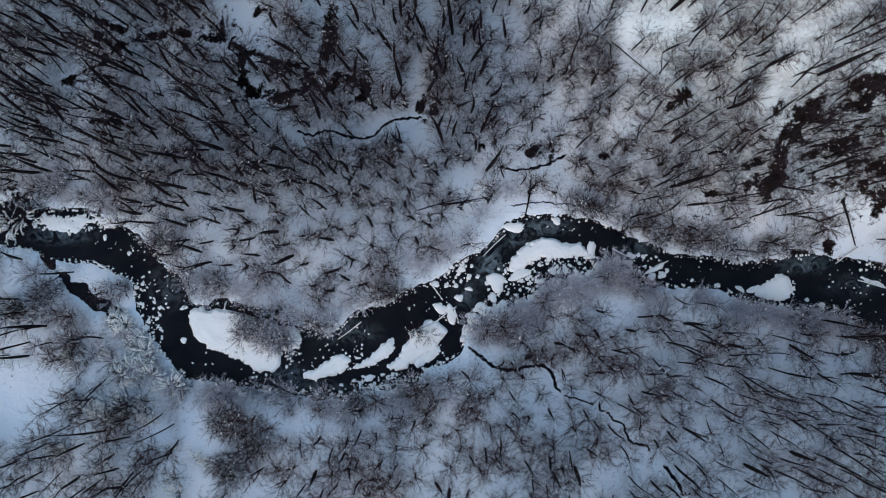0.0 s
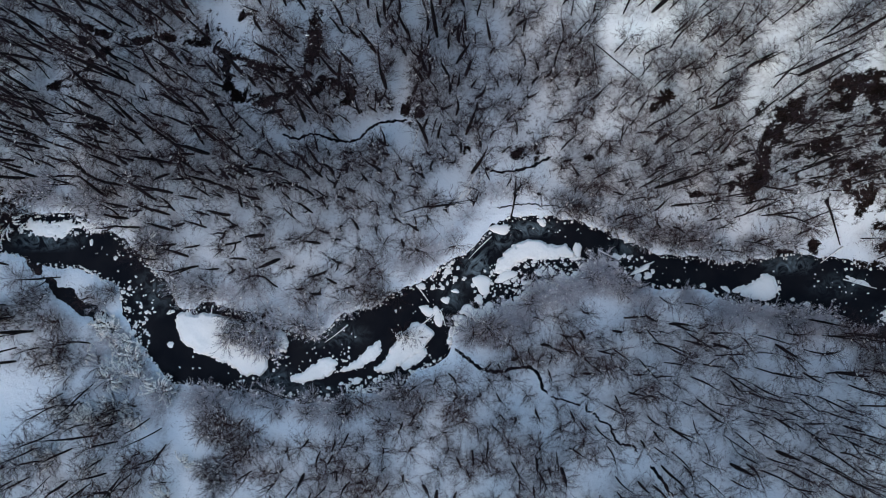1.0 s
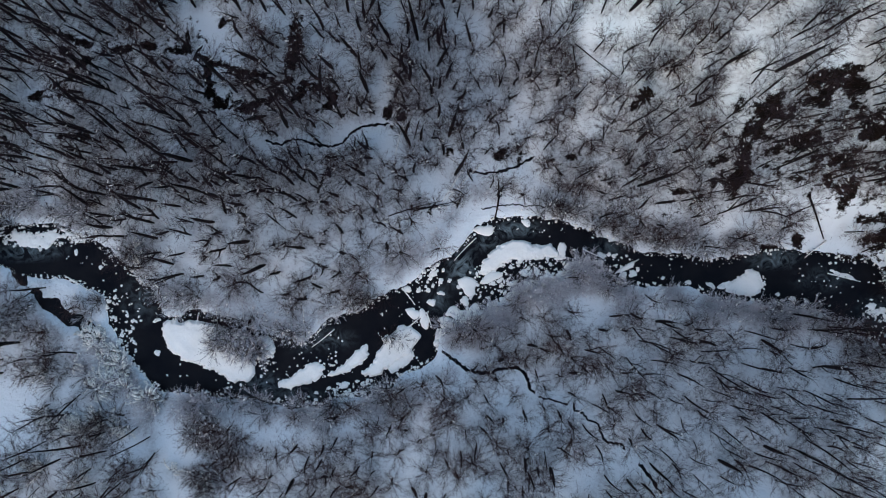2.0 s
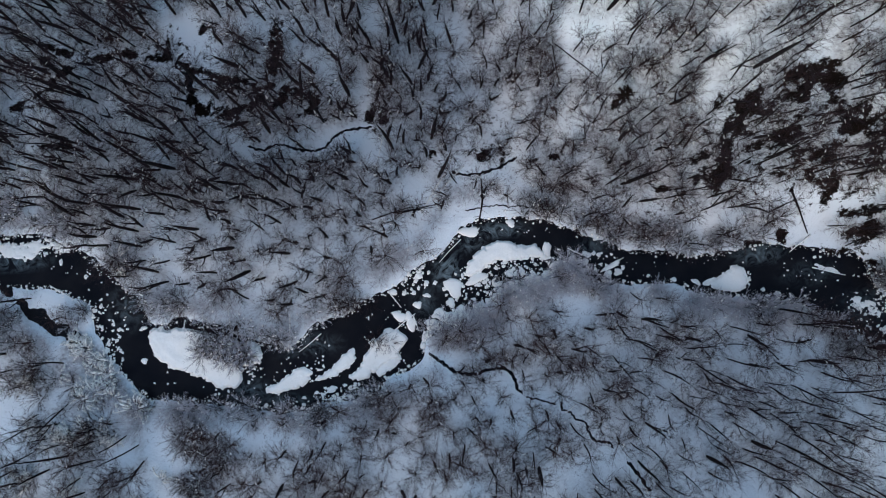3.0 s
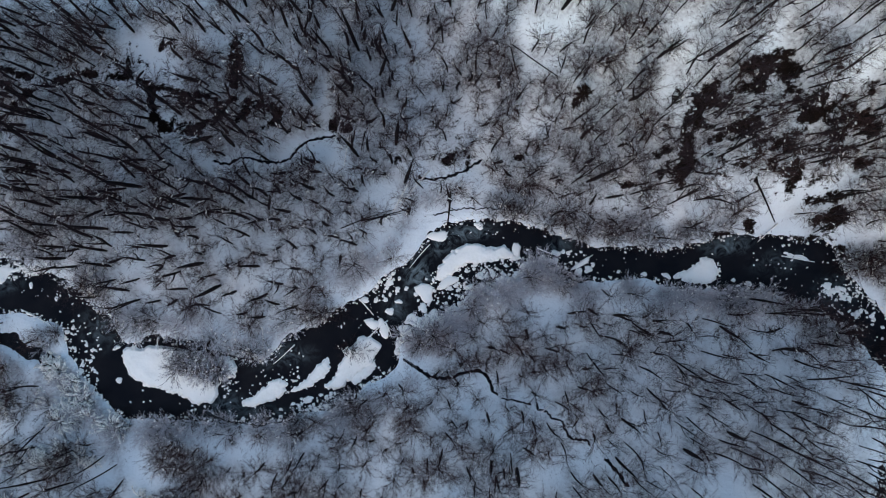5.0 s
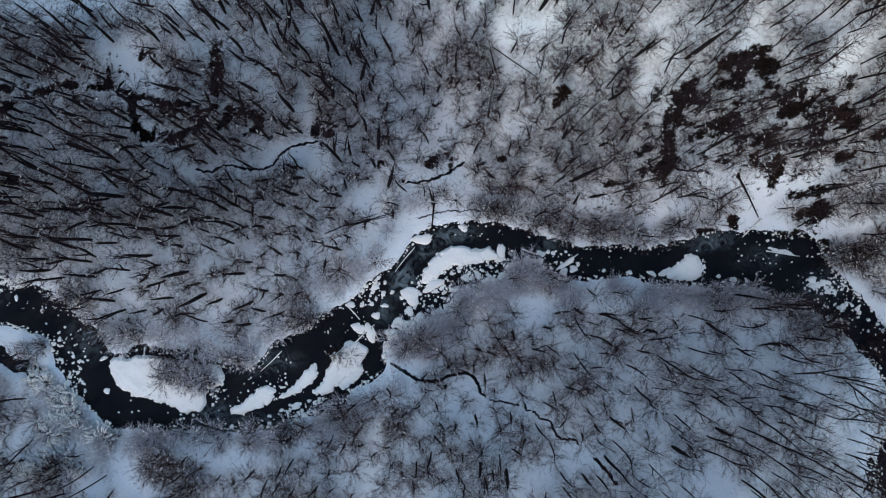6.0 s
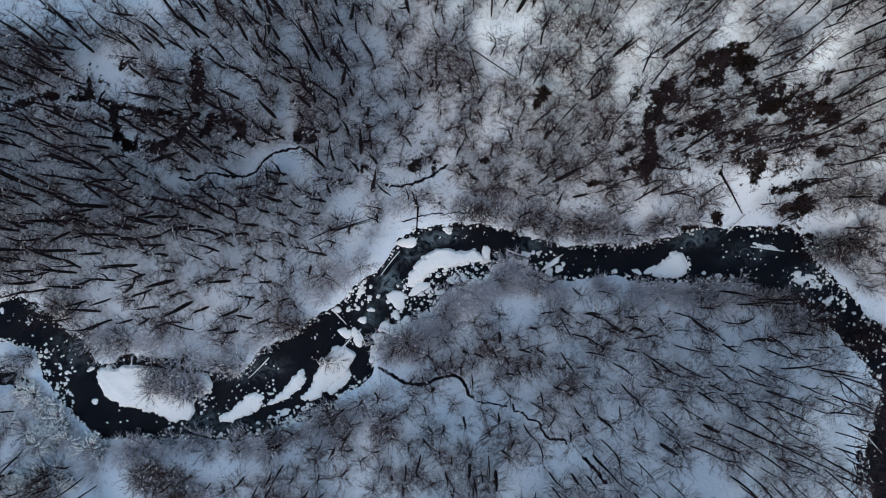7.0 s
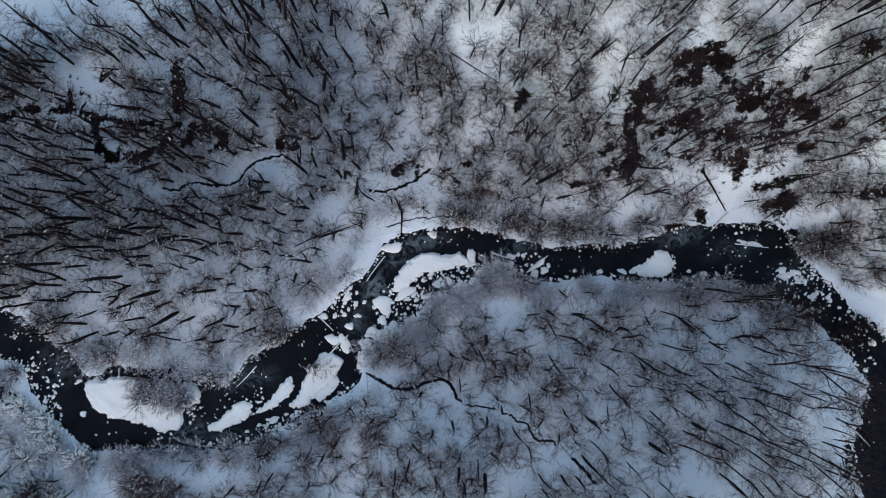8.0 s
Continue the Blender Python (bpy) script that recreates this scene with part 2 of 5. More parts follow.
WET_NORTH = [
    (-3.9, 26.0, 1.0, 1.0, -4, 1.15),
    (-1.6, 25.4, 1.0, 0.8, -4, 1.1),
    (-3.0, 23.4, 0.8, 0.6, -4, 1.0),
    (6.2, 19.5, 1.0, 0.5, 16, 0.95),
    (14.5, 18.4, 1.1, 1.2, 31, 1.0),
    (17.1, 17.4, 0.5, 1.6, -4, 0.8),
    (-56.0, 38.0, 1.0, 1.0, -4, 1.1),
    (-18.8, 37.1, 1.3, 5.0, -4, 1.2),
    (-18.2, 29.9, 1.3, 1.2, -4, 1.15),
    (-21.2, 30.8, 0.4, 1.7, -4, 0.9),
    (26.3, 17.7, 1.5, 0.6, 6, 1.1),
    (29.9, 19.9, 0.6, 0.9, 26, 0.8),
    (21.7, 21.8, 0.5, 0.9, -4, 0.8),
    (-5.2, 41.3, 0.6, 1.9, -4, 0.5),
    (-29.0, 28.6, 2.2, 1.0, -14, 1.05),
]
WET_NORTH += [
    (-12.2, 29.2, 0.8, 1.3, -4, 1.0),
    (-45.2, 41.4, 0.5, 1.8, -4, 0.8),
    (-48.3, 37.2, 2.5, 0.5, 8, 0.95),
]
WET_LINES = [
    (0.9, 1.0, [(-54.8, 34.2), (-52.0, 36.3), (-47.3, 37.4), (-44.0, 38.3), (-40.4, 37.7), (-37.7, 37.1), (-35.4, 36.8), (-33.5, 35.3), (-30.9, 34.8), (-28.7, 33.6), (-24.6, 32.8), (-21.5, 31.5), (-19.1, 32.1)]),
    (1.0, 1.0, [(-32.9, 35.1), (-32.7, 32.1), (-32.0, 29.3), (-29.5, 27.8), (-26.3, 27.4), (-23.8, 28.2), (-21.1, 29.8)]),
    (0.7, 1.0, [(-17.3, 31.4), (-14.6, 30.6), (-11.9, 29.7), (-13.3, 27.2), (-15.2, 26.6)]),
    (0.5, 1.1, [(-30.0, 42.6), (-30.7, 40.8), (-29.6, 41.9), (-28.2, 41.4)]),
    (0.3, 0.9, [(-35.4, 42.7), (-35.9, 40.7), (-36.0, 38.4), (-37.7, 37.1)]),
    (0.5, 1.0, [(-56.0, 37.5), (-55.7, 35.6), (-54.8, 33.5), (-57.7, 32.1), (-60.5, 30.8)]),
]
WET_LINES += [
    (0.8, 0.9, [(-60.0, 41.7), (-58.1, 40.6), (-54.5, 39.4), (-51.8, 38.3)]),
]
WET_CRUMBS = [
    (55, 19, 11, 6.5, 0, 0.58),
    (69, 15, 9, 7, 0, 0.60),
    (49, 13, 5, 6, 0, 0.45),
    (79, 11, 6, 6, 0, 0.40),
    (60, 14, 6, 4, 0, 0.55),
    (-26, 31, 10, 5, -10, 0.44),
    (-42, 37.5, 14, 3.5, 0, 0.44),
    (-6, 27, 8, 3.5, 0, 0.40),
    (14, 20, 9, 5, 0, 0.30),
    (40, 10, 7, 4, 0, 0.30),
]
WET_LANDING = [(73.9, 2.8, 1.9, 1.6, 13, 1.15), (72.1, 6.3, 3.2, 0.6, -7, 1.05), (70.9, -1.4, 4.0, 0.9, -7, 0.9), (75.5, -2.7, 1.4, 1.6, -7, 0.95), (62.1, 2.4, 0.8, 1.0, -7, 0.95), (66.9, -0.6, 1.8, 1.0, -7, 0.85)]
WET_FIR = [(33.8, 23.9, 0.8, 0.8, 0, 1.1)]
WET_WEST = [
    (-60, 30.1, 3.6, 0.7, 0, 0.8),
    (19.3, 18.2, 5, 0.8, -20, 0.75),
    (-68.9, 12.2, 4, 1.5, 0, 0.95),
    (-70, 10.2, 4, 1.5, 0, 0.7),
    (-60.8, 9, 7, 0.9, 0, 0.75),
    (-66.5, 33.5, 3.5, 0.7, 10, 0.9),
    (-69.8, 38, 3, 0.8, 0, 0.8),
    (-54.8, 23.6, 4, 0.8, 0, 0.85),
    (-13.2, 31.4, 4.5, 1.2, 0, 0.6),
    (-64.9, 22.7, 3, 0.8, -45, 0.8),
    (-30.5, -6.6, 8, 0.6, -8, 0.8),
]


def wetness(x, y):
    w = np.zeros(x.shape)
    for cx, cy, rx, ry, turn, s in WET_SLOPE + WET_FOOT + WET_FAR_EAST + WET_NORTH + WET_CRUMBS + WET_LANDING + WET_FIR + WET_WEST:
        c, sn = math.cos(radians(turn)), math.sin(radians(turn))
        u, v = ((x - cx) * c + (y - cy) * sn) / rx, (-(x - cx) * sn + (y - cy) * c) / ry
        w = np.maximum(w, s * np.clip(1.3 - np.sqrt(u * u + v * v) / 1.22, 0, 0.85))
    for half, s, points in WET_LINES:
        near = (x > min(p[0] for p in points) - 3) & (x < max(p[0] for p in points) + 3) & (y > min(p[1] for p in points) - 3) & (y < max(p[1] for p in points) + 3)
        if near.any():
            w[near] = np.maximum(w[near], s * np.clip(1.3 - line_distance(x[near], y[near], spline(points, 0.8)) / half, 0, 0.85))
    torn = 0.20 * value_noise(x, y, 1.5, 71) + 0.15 * value_noise(x, y, 0.7, 72) - 0.03
    return np.where(w > 0, np.maximum(0, w + torn), w)


# open, treeless ground: centre, half-axes, turn
NORTH_CLEARINGS = [
    (64.9, 6.7, 3.3, 4.8, -4),
    (64.3, 1.6, 3.3, 1.8, -4),
    (72.5, 4.8, 2.2, 1.0, -4),
    (75.1, 0.5, 1.7, 1.5, -4),
    (77.0, 3.9, 0.8, 2.5, -4),
    (-3.0, 19.8, 2.0, 3.1, 11),
    (3.9, 13.6, 3.1, 2.5, -29),
    (-32.0, 39.7, 6.6, 2.0, -42),
    (-58.5, 29.5, 2.2, 2.3, -4),
    (45.9, 25.4, 0.7, 2.8, -39),
    (26.0, 35.4, 1.4, 1.6, -4),
    (68.9, 21.2, 2.7, 1.5, 26),
]
SOUTH_CLEARINGS = [
    (-68.1, -21.3, 7.3, 5.6, 0),
    (-57.3, -16.4, 4.9, 1.6, 15),
    (-50.1, -19.5, 4.0, 1.4, 10),
    (-35.8, -26.1, 2.9, 3.7, 0),
    (-37.6, -33.5, 2.1, 3.3, 10),
    (-49.0, -13.7, 2.7, 1.2, 30),
    (-28.8, -35.0, 3.5, 1.2, 0),
    (21.5, -31.8, 3.7, 2.1, 0),
    (39.9, -24.9, 2.4, 2.1, 0),
    (52.8, -26.4, 4.2, 2.6, -20),
    (61.9, -19.3, 3.5, 1.3, -20),
    (-51.7, -20.4, 2.7, 1.3, 0),
]
BANK_CLEARINGS = [
    (7.7, 6.2, 6.5, 1.2, 35),
    (14.1, 9.6, 4.5, 1.0, 0),
    (83.4, -12, 5.5, 1.7, -34),
    (87.1, -17.5, 3.2, 1.8, -45),
    (-67.9, 10.4, 4, 2, 0),
    (-54.1, -1.5, 5, 2, -30),
    (-49.4, -7.8, 1.8, 5, 10),
    (27.7, -5.2, 2.5, 1.6, 0),
    (44, -4.2, 4, 1, 0),
    (82.4, 6.4, 3, 2, 0),
]


def in_clearing(x, y):
    """Below 1 in a clearing, above 1 outside it."""
    best = np.full(np.shape(x), 9.0)
    for cx, cy, rx, ry, turn in NORTH_CLEARINGS + SOUTH_CLEARINGS + BANK_CLEARINGS:
        c, s = math.cos(radians(turn)), math.sin(radians(turn))
        u, v = ((x - cx) * c + (y - cy) * s) / rx, (-(x - cx) * s + (y - cy) * c) / ry
        best = np.minimum(best, np.hypot(u, v))
    return best * (1 + 0.30 * value_noise(x, y, 3.4, 51) + 0.22 * value_noise(x, y, 1.3, 52))


def dense(x, y):
    """1 in the thick woods of the north-west and on the hillside, 0 elsewhere."""
    return np.maximum(0.9 * smooth((16 - x) / 16) * smooth((y - 4) / 14), 1.25 * smooth((x - 14) / 12) * smooth((y - 6) / 7))


def grove(x, y):
    """Clumps of the wood, in -1..1, with gaps of open snow between them."""
    return 0.60 * value_noise(x, y, 3.3, 61) + 0.40 * value_noise(x, y, 1.7, 62) + 0.12 * value_noise(x, y, 12.0, 63)


# ---- mesh helpers ----


def raw_mesh(name, verts, tris, mats, index=None, smooth_shade=True):
    """A mesh of triangles from arrays, with a material number for each."""
    me = bpy.data.meshes.new(name)
    verts, tris = np.asarray(verts, np.float32), np.asarray(tris, np.int32)
    me.vertices.add(len(verts))
    me.vertices.foreach_set("co", verts.ravel())
    me.loops.add(tris.size)
    me.loops.foreach_set("vertex_index", tris.ravel())
    me.polygons.add(len(tris))
    me.polygons.foreach_set("loop_start", np.arange(0, tris.size, 3, dtype=np.int32))
    me.polygons.foreach_set("loop_total", np.full(len(tris), 3, np.int32))
    if index is not None:
        me.polygons.foreach_set("material_index", np.asarray(index, np.int32))
    me.polygons.foreach_set("use_smooth", np.full(len(tris), smooth_shade))
    for m in mats:
        me.materials.append(m)
    me.update(calc_edges=True)
    me.validate()
    return me


def part(name, me, parent, label=""):
    ob = new(name, me)
    ob.parent = parent
    return tagged(ob, label)


class Build:
    """Collects tapered tubes and lumps as triangles."""

    def __init__(self):
        self.v, self.t, self.n = [], [], 0

    def tube(self, line, radii, sides=3, tip=True):
        line = np.asarray(line, float)
        rings = []
        for i, (p, r) in enumerate(zip(line, radii)):
            a = line[min(i + 1, len(line) - 1)] - line[max(i - 1, 0)]
            a = a / (np.linalg.norm(a) + 1e-9)
            u = np.cross(a, (0.31, 0.17, 0.93) if abs(a[2]) < 0.9 else (0.9, 0.3, 0.1))
            u /= np.linalg.norm(u)
            w = np.cross(a, u)
            last = tip and i == len(line) - 1
            rings.append(list(range(self.n, self.n + (1 if last else sides))))
            for k in range(1 if last else sides):
                g = 2 * math.pi * k / sides
                self.v.append(p if last else p + r * (math.cos(g) * u + math.sin(g) * w))
                self.n += 1
        for lo, hi in zip(rings, rings[1:]):
            for k in range(sides):
                a, b = lo[k], lo[(k + 1) % sides]
                if len(hi) == 1:
                    self.t.append((a, b, hi[0]))
                else:
                    c, d = hi[(k + 1) % sides], hi[k]
                    self.t += [(a, b, c), (a, c, d)]
        for ring, way in ((rings[0], -1), (rings[-1], 1)):
            for k in range(1, len(ring) - 1):
                self.t.append((ring[0], ring[k], ring[k + 1])[::way])

    def sliver(self, a, b, w, rng):
        """The last thin twig of a spray, as one tapered triangle."""
        d = np.subtract(b, a)
        u = np.cross(d, (rng.uniform(-1, 1), rng.uniform(-1, 1), rng.uniform(-1, 1)))
        u *= w / (np.linalg.norm(u) + 1e-9)
        self.v += [a - u, a + u, np.asarray(b, float)]
        self.t.append((self.n, self.n + 1, self.n + 2))
        self.n += 3

    def lump(self, centre, size, rng, rings=3, sides=6, rough=0.25):
        """A rounded, uneven lump; size is its three half-axes."""
        first = self.n
        self.v.append(np.add(centre, (0, 0, size[2])))
        self.n += 1
        for i in range(1, rings + 1):
            p = math.pi * i / (rings + 1)
            for k in range(sides):
                g = 2 * math.pi * (k + 0.5 * (i % 2)) / sides
                f = 1 + rough * rng.uniform(-1, 1)
                self.v.append(np.add(centre, (size[0] * f * math.sin(p) * math.cos(g), size[1] * f * math.sin(p) * math.sin(g), size[2] * math.cos(p))))
                self.n += 1
        self.v.append(np.subtract(centre, (0, 0, size[2])))
        self.n += 1
        for k in range(sides):
            q = (k + 1) % sides
            self.t.append((first, first + 1 + k, first + 1 + q))
            for i in range(rings - 1):
                a, b = first + 1 + i * sides + k, first + 1 + i * sides + q
                self.t += [(a, a + sides, b + sides), (a, b + sides, b)]
            e = first + 1 + (rings - 1) * sides
            self.t.append((e + k, self.n - 1, e + q))

    def arrays(self):
        return np.array(self.v, float).reshape(-1, 3), np.array(self.t, int).reshape(-1, 3)

    def mesh(self, name, mat):
        return raw_mesh(name, *self.arrays(), [mat])


# ---- ground ----


def graded(lo, hi, step, reach):
    """Even steps from lo to hi, then ever longer ones out to reach on both sides."""
    mid = np.arange(lo, hi + step / 2, step)
    out, s, far = [], step, 0.0
    while far < reach:
        s *= 1.22
        far += s
        out.append(far)
    out = np.array(out)
    return np.concatenate([lo - out[::-1], mid, mid[-1] + out])


def sheet(name, gx, gy, height, keep=None):
    X, Y = np.meshgrid(gx, gy)
    x, y = X.ravel(), Y.ravel()
    z = height(x, y)
    nx, ny = len(gx), len(gy)
    i = (np.arange(ny - 1)[:, None] * nx + np.arange(nx - 1)[None, :]).ravel()
    tris = np.concatenate([np.stack([i, i + 1, i + nx + 1], 1), np.stack([i, i + nx + 1, i + nx], 1)])
    if keep is not None:
        ok = keep(x, y, z)
        tris = tris[ok[tris].any(1)]
        used = np.unique(tris)
        back = np.full(len(x), -1)
        back[used] = np.arange(len(used))
        x, y, z, tris = x[used], y[used], z[used], back[tris]
    return np.stack([x, y, z], 1), tris


GX, GY = graded(-78, 94, 0.6, 2600), graded(-50, 58, 0.6, 2600)
verts, tris = sheet("ground", GX, GY, ground_height)
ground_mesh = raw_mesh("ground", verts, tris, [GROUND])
ground_mesh.attributes.new("wet", "FLOAT", "POINT").data.foreach_set("value", wetness(verts[:, 0], verts[:, 1]).astype(np.float32))
HEIGHTS = verts[:, 2].reshape(len(GY), len(GX))
ground = tagged(new("ground", ground_mesh), "snow-covered forest floor with wet dark earth patches", "ground", kind="structure")

# ---- river ----
# drifts of slush: centre, half-axes, strength
SLUSH = [(7.6, 0.4, 2.4, 3.4, 1.0), (16.0, 6.5, 5.0, 1.4, 0.7), (11.5, 4.6, 2.6, 1.5, 0.6), (58.0, 0.5, 4.5, 1.8, 0.6), (-62.0, 5.4, 6.0, 1.6, 0.7), (-25.5, -17.5, 3.5, 2.2, 0.6), (-16.0, -10.5, 6.0, 2.0, 0.4),
         (-44.5, -3.0, 3.0, 4.0, 0.4), (3.5, -4.5, 2.0, 2.6, 0.5), (31.5, 3.0, 3.0, 1.5, 0.4), (75.0, -8.5, 4.0, 3.0, 0.3), (66.0, -3.0, 5.0, 2.0, 0.3), (-20.0, -19.5, 5.0, 1.2, 0.5)]
wx, wy = graded(-80, 98, 0.8, 700), graded(-56, 30, 0.8, 700)


def water_keep(x, y, z):
    return river_distance(x, y) < 2.6


wv, wt = sheet("river", wx, wy, lambda x, y: np.zeros(x.shape), water_keep)
slush = np.zeros(len(wv))
for cx, cy, rx, ry, strength in SLUSH:
    slush = np.maximum(slush, strength * np.clip(1.2 - np.hypot((wv[:, 0] - cx) / rx, (wv[:, 1] - cy) / ry), 0, 1))
water_mesh = raw_mesh("river_water", wv, wt, [WATER])
water_mesh.attributes.new("slush", "FLOAT", "POINT").data.foreach_set("value", slush.astype(np.float32))
tagged(new("water", water_mesh), "black open river water with drifts of slush", "river", kind="structure")


def top(x, y):
    """The height of the ground, or of the water's surface, at a place."""
    i = min(max(int(np.searchsorted(GX, x)) - 1, 0), len(GX) - 2)
    j = min(max(int(np.searchsorted(GY, y)) - 1, 0), len(GY) - 2)
    u, v = (x - GX[i]) / (GX[i + 1] - GX[i]), (y - GY[j]) / (GY[j + 1] - GY[j])
    lo = HEIGHTS[j, i] * (1 - u) + HEIGHTS[j, i + 1] * u
    return float(max(lo * (1 - v) + (HEIGHTS[j + 1, i] * (1 - u) + HEIGHTS[j + 1, i + 1] * u) * v, 0.0))


# ---- snow-covered bars and floes ----


def snow_bar(name, outline, tall, label, category, fringe=0.38, step=0.14):
    """A snow-covered bar with a ragged, rounded rim, over the water."""
    line = spline(outline, 0.5, True)
    lo, hi = line.min(0) - 1.0, line.max(0) + 1.0

    def height(x, y):
        d = line_distance(x, y, line, True)
        d = np.where(inside(x, y, line), d, -d) + fringe * (value_noise(x, y, 1.3, 7) + 0.8 * value_noise(x, y, 0.5, 8) + 0.5 * value_noise(x, y, 0.25, 10))
        return np.where(d < 0, -0.30 * smooth(-d / 0.3), tall * smooth(d / 0.45) ** 0.6 + 0.10 * smooth(d / 2.0) * (1 + value_noise(x, y, 1.8, 9)))

    v, t = sheet(name, np.arange(lo[0], hi[0], step), np.arange(lo[1], hi[1], step), height, lambda x, y, z: z > -0.12)
    return tagged(new(name, raw_mesh(name, v, t, [SNOW])), label, category)


BARS = [
    ('ice_shelf', 0.16, 'ragged shelf of broken white ice along the bank', 'ice', [(-66, 7.4), (-64.3, 8.4), (-62, 8), (-59.8, 7.4), (-57.9, 8.2), (-55.7, 8.5), (-53.6, 7.8), (-54.3, 6.7), (-57, 6.8), (-58.8, 6), (-61.6, 5.8), (-64.3, 6.2), (-65.6, 6.6)]),
    ('ice_shelf', 0.16, 'ragged shelf of broken white ice beside black water', 'ice', [(72.2, -7.2), (73.0, -6.7), (73.9, -6.9), (74.7, -8.0), (75.9, -8.9), (76.9, -9.8), (76.1, -10.0), (74.9, -9.2), (73.5, -8.7), (72.5, -8.0)]),
    ('snow_bar', 0.12, 'low snow drift with twigs by the far bank', 'bar', [(67.2, -1.8), (68.4, -1.9), (69.9, -2.4), (71.3, -3.2), (70.1, -3.2), (68.6, -2.7)]),
]
BARS += [
    ('snowy_islet', 0.45, 'snow-covered river islet with a ragged white rim', 'islet', [(-40.2, -6.6), (-41, -7.8), (-40.8, -10.1), (-39.6, -11.6), (-36.7, -13.3), (-33.1, -14.6), (-30.4, -16.2), (-27.8, -16.9), (-26.3, -15.5), (-25.6, -13.7), (-23.1, -12.6), (-23.1, -11), (-23.9, -9.7), (-25.9, -9.4), (-31.3, -7.9), (-35, -6.8), (-37.7, -6.9)]),
    ('snow_bar', 0.28, 'long pointed snow-covered gravel bar in black water', 'bar', [(-22.4, -17.6), (-20.8, -16.4), (-19, -15.3), (-16.8, -14.2), (-15, -14.5), (-15.9, -16.4), (-17.7, -17.2), (-20.4, -18)]),
    ('snow_bar', 0.28, 'narrow slanting snow-covered bar in black water', 'bar', [(-14.5, -16.3), (-12.7, -15.1), (-10.9, -13.3), (-9.1, -11.7), (-8.1, -11.3), (-8.3, -13.5), (-10, -14.8), (-12.2, -16)]),
]
BARS += [
    ('snow_bar', 0.4, 'broad snow-covered bar with twigs poking through', 'bar', [(-8.8, -15.8), (-7.2, -14.4), (-6.3, -12.4), (-5.4, -10.8), (-3.6, -9.2), (-2.7, -8.2), (-1.4, -9), (0, -9.2), (0.5, -10.6), (-0.5, -11.9), (-1.8, -13.5), (-3.6, -14.4), (-5.4, -15.8), (-7.7, -16.5)]),
    ('snow_bar', 0.4, 'long curved white snow bar in the river bend', 'bar', [(10.1, -0.4), (10.9, 1.2), (12.7, 3), (15, 4.5), (17.3, 4.8), (19.6, 3.9), (22.3, 3.5), (23.2, 2.3), (22.3, 1.6), (18.6, 1.5), (15, 1.2), (13.2, 0.1), (11.4, -0.6)]),
    ('snow_bar', 0.3, 'pointed bluish-white snow bar in dark water', 'bar', [(48.2, -3.8), (50.5, -3.0), (52.5, -2.1), (53.7, -1.5), (55.0, -1.5), (55.8, -2.5), (55.9, -3.6), (55.3, -4.9), (53.7, -5.4), (51.9, -5.1), (50.0, -4.5)]),
    ('snow_bar', 0.2, 'small flat snow bar among broken ice', 'bar', [(-14, -18.4), (-12.2, -17.6), (-11.1, -17.3), (-11.8, -18.2), (-13.1, -18.8)]),
]
BARS += [
    ('snow_bar', 0.2, 'small ragged snow bar beside a larger one', 'bar', [(-4.5, -14.8), (-2.3, -13.1), (-0.6, -12.8), (-1.2, -14.2), (-3.2, -15.5), (-4.5, -16)]),
]
for name, tall, label, category, outline in BARS:
    snow_bar(name, outline, tall, label, category, 0.30 if tall > 0.17 else (0.85 if tall > 0.13 else 0.2))

rng = random.Random(5)
floe_meshes = []
for k in range(12):
    b = Build()
    sides = rng.randint(8, 11) if k < 8 else 16
    w = rng.uniform(0.55, 0.95) if k < 8 else 1.0
    shape = [rng.uniform(0.6, 1.2) for _ in range(sides)]
    if k >= 8:
        g0, g1 = rng.uniform(0, 6.283), rng.uniform(0, 6.283)
        shape = [0.95 + 0.12 * math.sin(2 * q * 6.283 / sides + g0) + 0.12 * math.sin(3 * q * 6.283 / sides + g1) + rng.uniform(-0.17, 0.13) for q in range(sides)]
    rows = ((0.82, -0.16), (1.0, 0.02), (0.96, 0.14), (0.72, 0.24))
    for s, z in rows:
        for q in range(sides):
            g = 2 * math.pi * q / sides
            b.v.append(np.array((s * shape[q] * math.cos(g), w * s * shape[q] * math.sin(g), z)))
    b.v.append(np.array((0, 0, 0.27)))
    for i in range(len(rows) - 1):
        for q in range(sides):
            a, c = i * sides + q, i * sides + (q + 1) % sides
            b.t += [(a, c, c + sides), (a, c + sides, a + sides)]
    e = (len(rows) - 1) * sides
    b.t += [(e + q, e + (q + 1) % sides, len(b.v) - 1) for q in range(sides)]
    floe_meshes.append((b.arrays(), raw_mesh("floe", *b.arrays(), [CLEAN_SNOW])))

